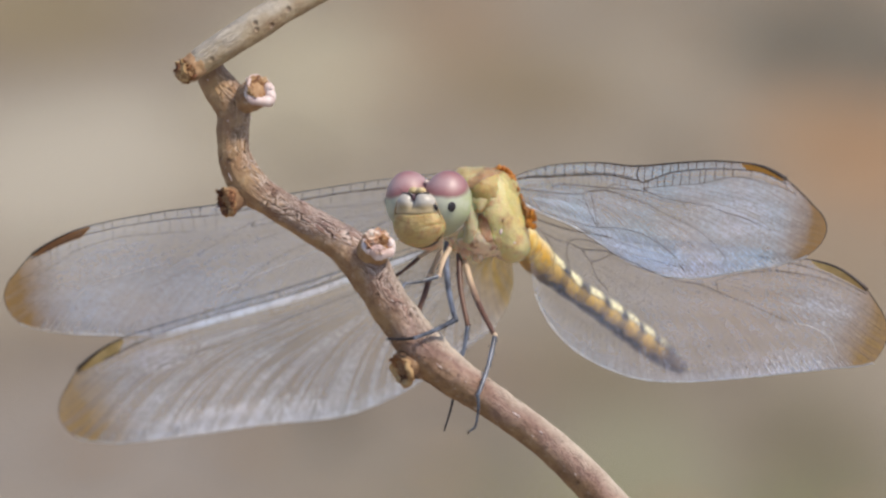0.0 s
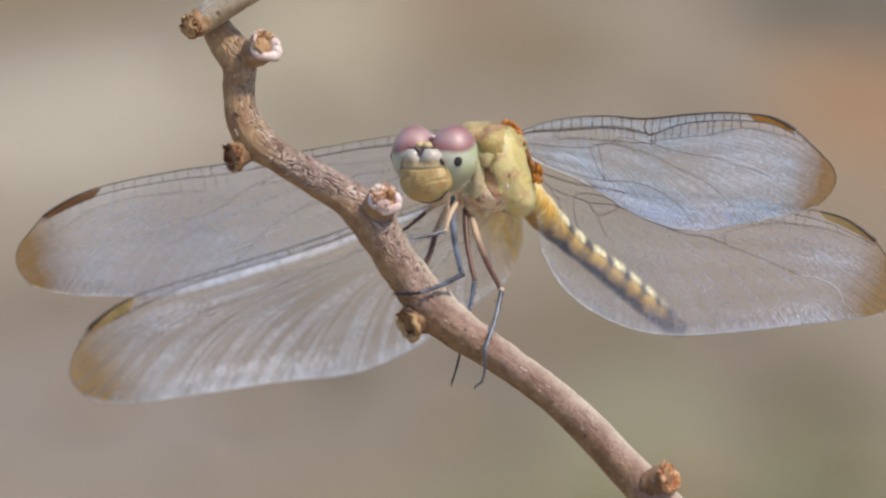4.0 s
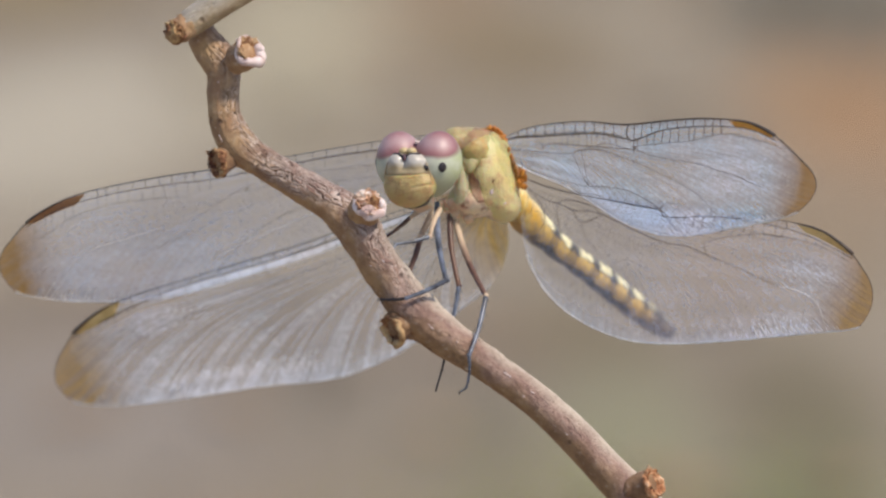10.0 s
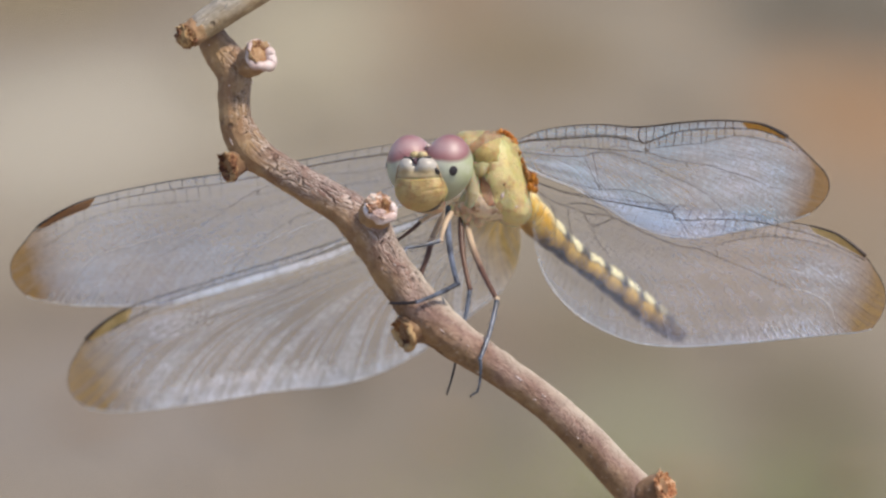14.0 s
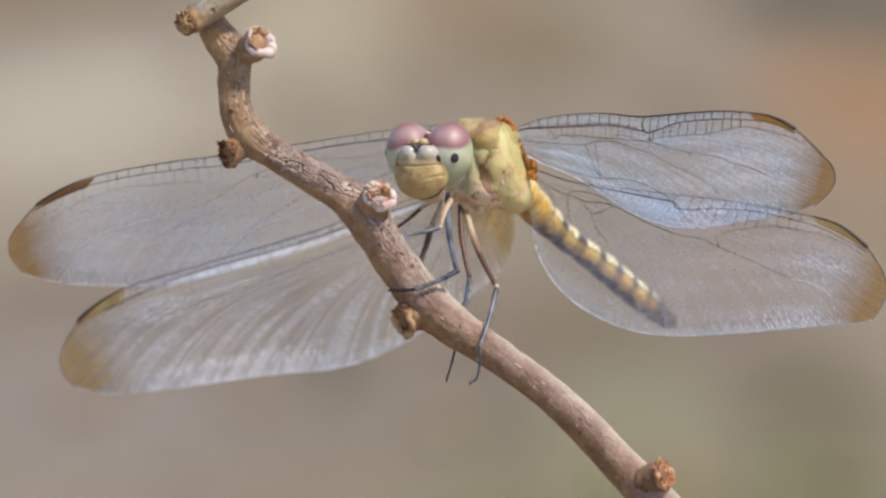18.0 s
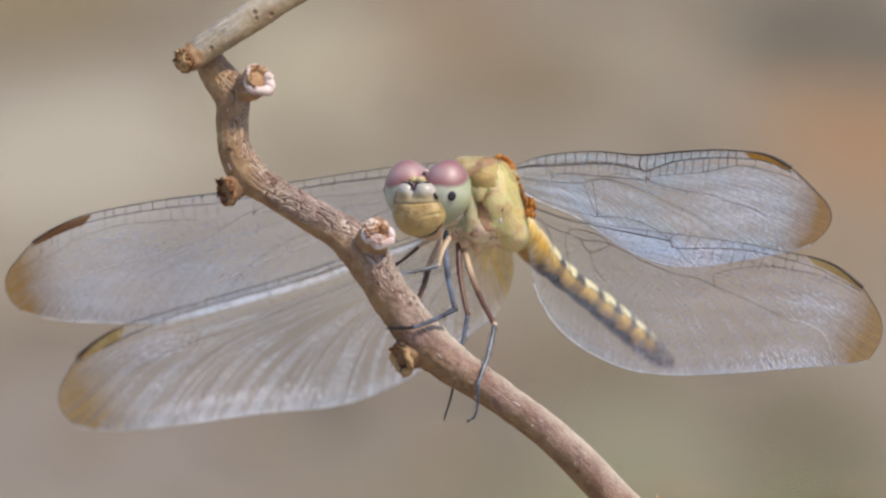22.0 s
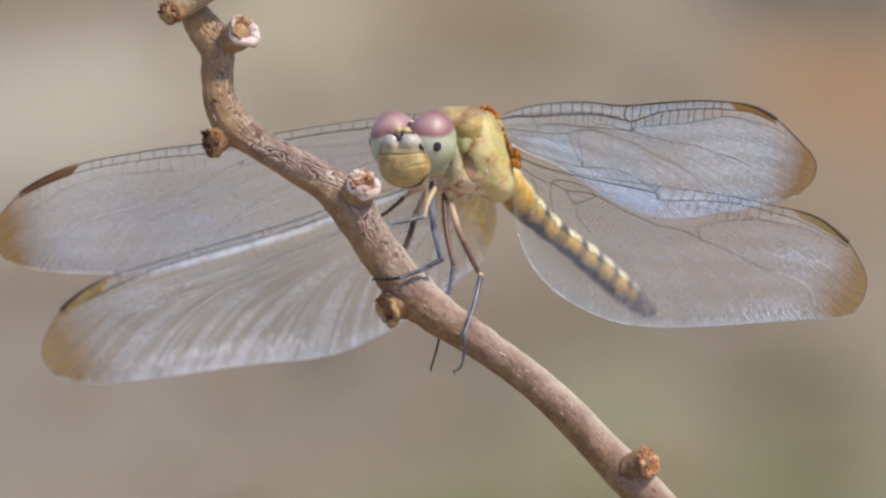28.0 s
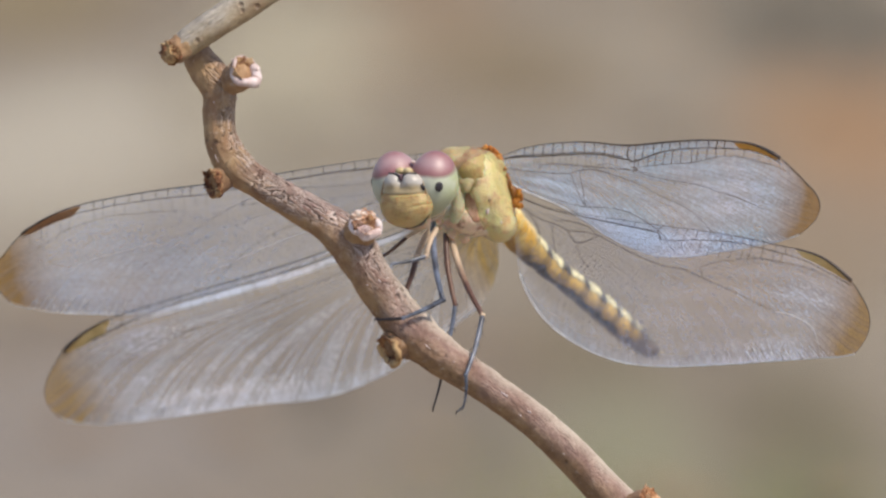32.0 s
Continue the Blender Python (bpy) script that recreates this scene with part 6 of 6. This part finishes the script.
def motions():
    # seconds, shift in mm, turn about the upright, roll, in degrees
    sways = {
        "fore_wing__b": [
            (0, 0.00, 0.03, 0.02), (0.5, 0.00, 0.40, -0.61), (1, 0.00, 0.61, -1.10), (1.5, 0.00, 2.41, -1.85), (2, 0.00, 2.17, -2.21), (2.5, 0.00, 2.74, -3.23),
            (3, 0.00, 1.67, -2.82), (3.5, 0.00, 1.43, -1.88), (4, 0.00, 0.76, -0.71), (4.5, 0.00, 0.38, -0.83), (6.5, 0.00, 1.75, -2.24), (7, 0.00, 0.98, -1.45),
            (7.5, 0.00, 0.85, -1.05), (8, 0.00, 0.62, -1.25), (8.5, 0.00, 0.37, -1.24), (9, 0.00, 0.30, -1.41), (9.5, 0.00, -0.53, -0.76), (10, 0.00, -0.59, -0.60),
            (10.5, 0.00, 0.16, -1.27), (11, 0.00, 0.77, -1.40), (11.5, 0.00, -0.50, -0.38), (12, 0.00, -0.14, -0.96), (12.5, 0.00, 0.54, -1.41), (13, 0.00, 0.03, -0.94),
            (13.5, 0.00, 0.22, -1.04), (14, 0.00, 0.08, -1.00), (14.5, 0.00, -0.64, -0.61), (15, 0.00, 0.33, -1.60), (15.5, 0.00, 0.52, -1.23), (17.5, 0.00, 2.65, -0.55),
            (18, 0.00, 2.67, -0.17), (18.5, 0.00, 2.22, -0.43), (19, 0.00, 2.35, -0.42), (19.5, 0.00, 2.26, -0.40), (20, 0.00, 1.83, -0.41), (20.5, 0.00, 1.92, -0.03),
            (21, 0.00, 1.80, -0.16), (21.5, 0.00, 1.75, 0.14), (22, 0.00, 1.84, -0.03), (22.5, 0.00, 3.40, 0.33), (23, 0.00, 2.73, -0.51), (23.5, 0.00, 2.44, -0.33),
            (24, 0.00, 2.58, -0.39), (24.5, 0.00, 2.92, -0.10), (26.5, 0.00, 2.02, 0.72), (27, 0.00, 1.80, -0.31), (27.5, 0.00, 1.60, 0.56), (28, 0.00, 1.83, 0.37),
            (28.5, 0.00, 1.74, 0.26), (29, 0.00, 1.82, 0.19), (29.5, 0.00, 1.87, 0.17), (30, 0.00, 1.69, 0.37), (30.5, 0.00, 2.42, -0.37), (31, 0.00, 1.93, -0.01),
            (31.5, 0.00, 1.83, 0.16), (32, 0.00, 2.46, 0.16),
        ],
        "hind_wing__b": [
            (0, 0.00, 0.06, -0.02), (0.5, 0.00, 0.65, -0.49), (1, 0.00, 0.57, -0.79), (1.5, 0.00, 1.45, -1.30), (2, 0.00, 1.30, -1.55), (2.5, 0.00, 1.64, -2.28),
            (3, 0.00, 1.00, -1.99), (3.5, 0.00, 0.86, -1.32), (4, 0.00, 0.46, -0.50), (4.5, 0.00, 0.23, -0.58), (6.5, 0.00, 2.15, -1.35), (7, 0.00, 0.92, -0.47),
            (7.5, 0.00, 1.14, -0.59), (8, 0.00, 0.68, -0.31), (8.5, 0.00, -0.53, 0.28), (9, 0.00, -0.49, -0.20), (9.5, 0.00, -1.44, 0.53), (10, 0.00, -1.72, 0.85),
            (10.5, 0.00, -0.90, 0.37), (11, 0.00, 0.15, -0.15), (11.5, 0.00, -0.76, 0.63), (12, 0.00, 0.46, -0.47), (12.5, 0.00, -0.32, 0.13), (13, 0.00, -0.79, 0.38),
            (13.5, 0.00, -1.11, 0.41), (14, 0.00, -1.21, 0.63), (14.5, 0.00, -1.58, 0.71), (15, 0.00, -1.11, 0.40), (15.5, 0.00, -1.06, 0.56), (17.5, 0.00, -0.07, 1.43),
            (18, 0.00, 0.13, 1.17), (18.5, 0.00, 0.03, 1.06), (19, 0.00, 0.04, 1.08), (19.5, 0.00, -0.62, 1.42), (20, 0.00, -0.55, 1.26), (20.5, 0.00, -0.78, 1.59),
            (21, 0.00, -1.13, 1.77), (21.5, 0.00, -0.81, 1.42), (22, 0.00, -0.81, 1.55), (22.5, 0.00, 0.04, 1.99), (23, 0.00, -0.02, 1.27), (23.5, 0.00, -0.42, 1.34),
            (24, 0.00, -0.10, 1.39), (24.5, 0.00, -0.08, 1.58), (26.5, 0.00, -0.31, 2.50), (27, 0.00, -0.51, 1.97), (27.5, 0.00, -0.74, 2.47), (28, 0.00, -0.44, 2.45),
            (28.5, 0.00, -0.70, 2.34), (29, 0.00, -0.39, 2.30), (29.5, 0.00, -0.83, 2.56), (30, 0.00, -0.19, 2.48), (30.5, 0.00, 0.54, 1.70), (31, 0.00, -0.16, 1.97),
            (31.5, 0.00, 0.05, 2.13), (32, 0.00, 0.01, 2.31),
        ],
        "fore_wing__a": [
            (0, -0.01, 0.00, 0.00), (0.5, -0.08, 0.00, -0.07), (1, -0.13, 0.00, -0.06), (1.5, -0.04, 0.00, -0.35), (2, -0.10, 0.00, -0.47), (2.5, -0.23, 0.00, -0.31),
            (3, -0.15, 0.00, -0.64), (3.5, 0.25, 0.00, -1.03), (4, 0.25, 0.00, -0.82), (4.5, 0.13, 0.00, -0.65), (6.5, 0.03, 0.00, -0.77), (7, 0.03, 0.00, -0.59),
            (7.5, 0.06, 0.00, -0.46), (8, 0.03, 0.00, -0.46), (8.5, -0.09, 0.00, -0.46), (9, 0.00, 0.00, -0.66), (9.5, 0.30, 0.00, -0.96), (10, 0.18, 0.00, -0.82),
            (10.5, 0.28, 0.00, -1.07), (11, 0.25, 0.00, -1.01), (11.5, 0.30, 0.00, -1.04), (12, 0.41, 0.00, -1.42), (12.5, 0.34, 0.00, -1.25), (13, 0.20, 0.00, -1.00),
            (13.5, 0.26, 0.00, -1.00), (14, 0.16, 0.00, -0.87), (14.5, 0.25, 0.00, -0.99), (15, 0.26, 0.00, -1.12), (15.5, 0.31, 0.00, -0.89), (17.5, 0.22, 0.00, 0.30),
            (18, 0.22, 0.00, 0.19), (18.5, 0.21, 0.00, 0.06), (19, 0.24, 0.00, 0.18), (19.5, 0.21, 0.00, 0.32), (20, 0.20, 0.00, 0.37), (20.5, 0.18, 0.00, 0.44),
            (21, 0.18, 0.00, 0.32), (21.5, 0.28, 0.00, 0.26), (22, 0.13, 0.00, 0.25), (22.5, 0.31, 0.00, 0.78), (23, 0.34, 0.00, 0.29), (23.5, 0.30, 0.00, 0.36),
            (24, 0.24, 0.00, 0.37), (24.5, 0.22, 0.00, 0.43), (26.5, 0.29, 0.00, 0.67), (27, 0.23, 0.00, 0.30), (27.5, 0.23, 0.00, 0.58), (28, 0.27, 0.00, 0.46),
            (28.5, 0.20, 0.00, 0.39), (29, 0.27, 0.00, 0.44), (29.5, 0.20, 0.00, 0.39), (30, 0.22, 0.00, 0.52), (30.5, 0.27, 0.00, 0.44), (31, 0.21, 0.00, 0.39),
            (31.5, 0.24, 0.00, 0.34), (32, 0.27, 0.00, 0.46),
        ],
        "hind_wing__a": [
            (0, 0.02, 0.00, 0.00), (0.5, -0.05, 0.00, -0.19), (1, -0.19, 0.00, -0.17), (1.5, -0.23, 0.00, -0.23), (2, -0.17, 0.00, -0.45), (2.5, -0.56, 0.00, -0.19),
            (3, -0.22, 0.00, -0.50), (3.5, -0.16, 0.00, -0.58), (4, 0.18, 0.00, -0.61), (4.5, 0.12, 0.00, -0.67), (6.5, 0.11, 0.00, -0.12), (7, 0.14, 0.00, -0.16),
            (7.5, 0.01, 0.00, 0.07), (8, -0.10, 0.00, 0.07), (8.5, -0.04, 0.00, -0.04), (9, 0.05, 0.00, -0.24), (9.5, 0.34, 0.00, -0.34), (10, 0.31, 0.00, -0.27),
            (10.5, 0.41, 0.00, -0.56), (11, 0.31, 0.00, -0.39), (11.5, 0.47, 0.00, -0.42), (12, 0.57, 0.00, -0.67), (12.5, 0.61, 0.00, -0.72), (13, 0.48, 0.00, -0.49),
            (13.5, 0.48, 0.00, -0.66), (14, 0.36, 0.00, -0.54), (14.5, 0.45, 0.00, -0.60), (15, 0.53, 0.00, -0.55), (15.5, 0.48, 0.00, -0.62), (17.5, 0.09, 0.00, 0.26),
            (18, 0.01, 0.00, 0.17), (18.5, 0.07, 0.00, 0.16), (19, 0.01, 0.00, 0.17), (19.5, 0.01, 0.00, 0.35), (20, -0.03, 0.00, 0.12), (20.5, 0.01, 0.00, 0.29),
            (21, 0.06, 0.00, 0.29), (21.5, 0.07, 0.00, 0.02), (22, 0.09, 0.00, 0.23), (22.5, -0.05, 0.00, 0.56), (23, 0.08, 0.00, 0.04), (23.5, 0.03, 0.00, 0.10),
            (24, 0.03, 0.00, 0.28), (24.5, -0.04, 0.00, 0.40), (26.5, -0.09, 0.00, 0.63), (27, -0.13, 0.00, -0.17), (27.5, -0.13, 0.00, 0.49), (28, -0.10, 0.00, 0.21),
            (28.5, -0.09, 0.00, 0.09), (29, -0.08, 0.00, 0.08), (29.5, -0.06, 0.00, 0.02), (30, -0.05, 0.00, 0.15), (30.5, -0.08, 0.00, -0.04), (31, -0.07, 0.00, 0.03),
            (31.5, -0.03, 0.00, 0.04), (32, -0.11, 0.00, 0.11),
        ],
        "abdomen": [
            (0, 0.00, -0.07, -0.09), (0.5, 0.00, -0.43, -0.58), (1, 0.00, 0.29, -0.03), (1.5, 0.00, 0.99, -0.74), (2, 0.00, 0.78, -0.09), (2.5, 0.00, 0.72, -1.57),
            (3, 0.00, 0.79, -1.25), (3.5, 0.00, 1.20, 0.96), (4, 0.00, 0.11, 2.74), (4.5, 0.00, 0.36, 2.14), (6.5, 0.00, -0.55, 1.88), (7, 0.00, -0.55, 1.88),
            (7.5, 0.00, -0.55, 1.88), (8, 0.00, -0.55, 1.88), (8.5, 0.00, -0.55, 1.88), (9, 0.00, -0.55, 1.88), (9.5, 0.00, -0.55, 1.88), (10, 0.00, -0.55, 1.88),
            (10.5, 0.00, -0.55, 1.88), (11, 0.00, -0.55, 1.88), (11.5, 0.00, -0.55, 1.88), (12, 0.00, -0.55, 1.88), (12.5, 0.00, -0.55, 1.88), (13, 0.00, -0.55, 1.88),
            (13.5, 0.00, -0.55, 1.88), (14, 0.00, -0.55, 1.88), (14.5, 0.00, -0.55, 1.88), (15, 0.00, -0.55, 1.88), (15.5, 0.00, -0.55, 1.88), (17.5, 0.00, 1.94, 0.84),
            (18, 0.00, 1.99, 1.41), (18.5, 0.00, 2.04, 1.41), (19, 0.00, 2.05, 1.77), (19.5, 0.00, 2.01, 2.05), (20, 0.00, 1.95, 1.69), (20.5, 0.00, 2.18, 2.27),
            (21, 0.00, 2.05, 2.42), (21.5, 0.00, 1.79, 1.63), (22, 0.00, 1.75, 2.03), (22.5, 0.00, 2.69, 1.38), (23, 0.00, 2.24, 1.67), (23.5, 0.00, 2.19, 1.83),
            (24, 0.00, 2.37, 2.10), (24.5, 0.00, 2.19, 2.35), (26.5, 0.00, 2.93, 1.83), (27, 0.00, 2.73, 1.78), (27.5, 0.00, 2.84, 1.97), (28, 0.00, 2.78, 2.08),
            (28.5, 0.00, 2.55, 2.30), (29, 0.00, 2.74, 2.16), (29.5, 0.00, 2.65, 2.44), (30, 0.00, 2.58, 2.32), (30.5, 0.00, 2.72, 1.50), (31, 0.00, 3.34, 0.21),
            (31.5, 0.00, 2.76, 1.41), (32, 0.00, 2.62, 1.99),
        ],
    }
    for name, rows in sways.items():
        part_ = made[name]
        base = part_.location.copy()
        walk(part_, [(t, pose(base.x + shift * MM, base.y, base.z, 0, roll, yaw)) for t, shift, yaw, roll in rows])
    # the head: seconds, nod, tilt, turn, shift across and up in mm; the false pupil slides over the eye against the nod
    nods = [(0, 0, 0, 0, 0, 0), (15.5, 0, 0, 0, 0, 0), (17.5, 0, 0, 3, 0, 0), (21.4, 0, 0, 2, 0, 0), (21.5, 14, -9, -9, 0, 0), (21.6, 4, -3, -5, 0, 0), (21.7, 0, 0, 1, 0, 0),
            (22.2, 0, 0, 1, 0, 0), (22.3, -8, 10, 5, 0.2, 0.1), (22.4, -22, 24, 8, 0.5, 0.3), (22.5, -23, 25, 8, 0.5, 0.3), (22.6, -15, 17, 6, 0.3, 0.2), (22.7, 0, 0, 2, 0, 0),
            (30.2, 0, 0, 1, 0, 0), (30.3, -20, 0, 3, 0, 0.1), (30.4, -38, 1, 6, 0.0, 0.22), (30.5, -39, 1, 6, 0.0, 0.24), (30.6, -6, 0, 2, 0, 0), (30.7, 0, 0, 1, 0, 0), (32, 0, 0, 1, 0, 0)]
    at = P(HEAD_AT)
    walk(made["head"], [(t, pose(at.x + dx * MM, at.y, at.z + dz * MM, nod, tilt, turn + HEAD_YAW)) for t, nod, tilt, turn, dx, dz in nods])
    walk(made["pupil"], [(t, pose(0, 0, 0, -0.75 * nod if t > 23 else -0.6 * nod, 0, 0)) for t, nod, tilt, turn, dx, dz in nods])


def build_all():
    S = subject()
    build_ground()
    build_litter()
    build_grass()
    build_twig(S)
    fly = new("dragonfly")
    fly.matrix_world = S
    tagged(fly, "yellow-green dragonfly with clear amber-tipped wings perched on a dry twig", "dragonfly")
    made["head"] = build_head(fly)
    build_thorax(fly)
    made["abdomen"] = build_abdomen(fly)
    for name, spec in WINGS.items():
        spec["name"] = name
        made[name] = build_wing(fly, name.split("__")[0], spec)
    build_legs(fly)


made = {}
build_all()
motions()
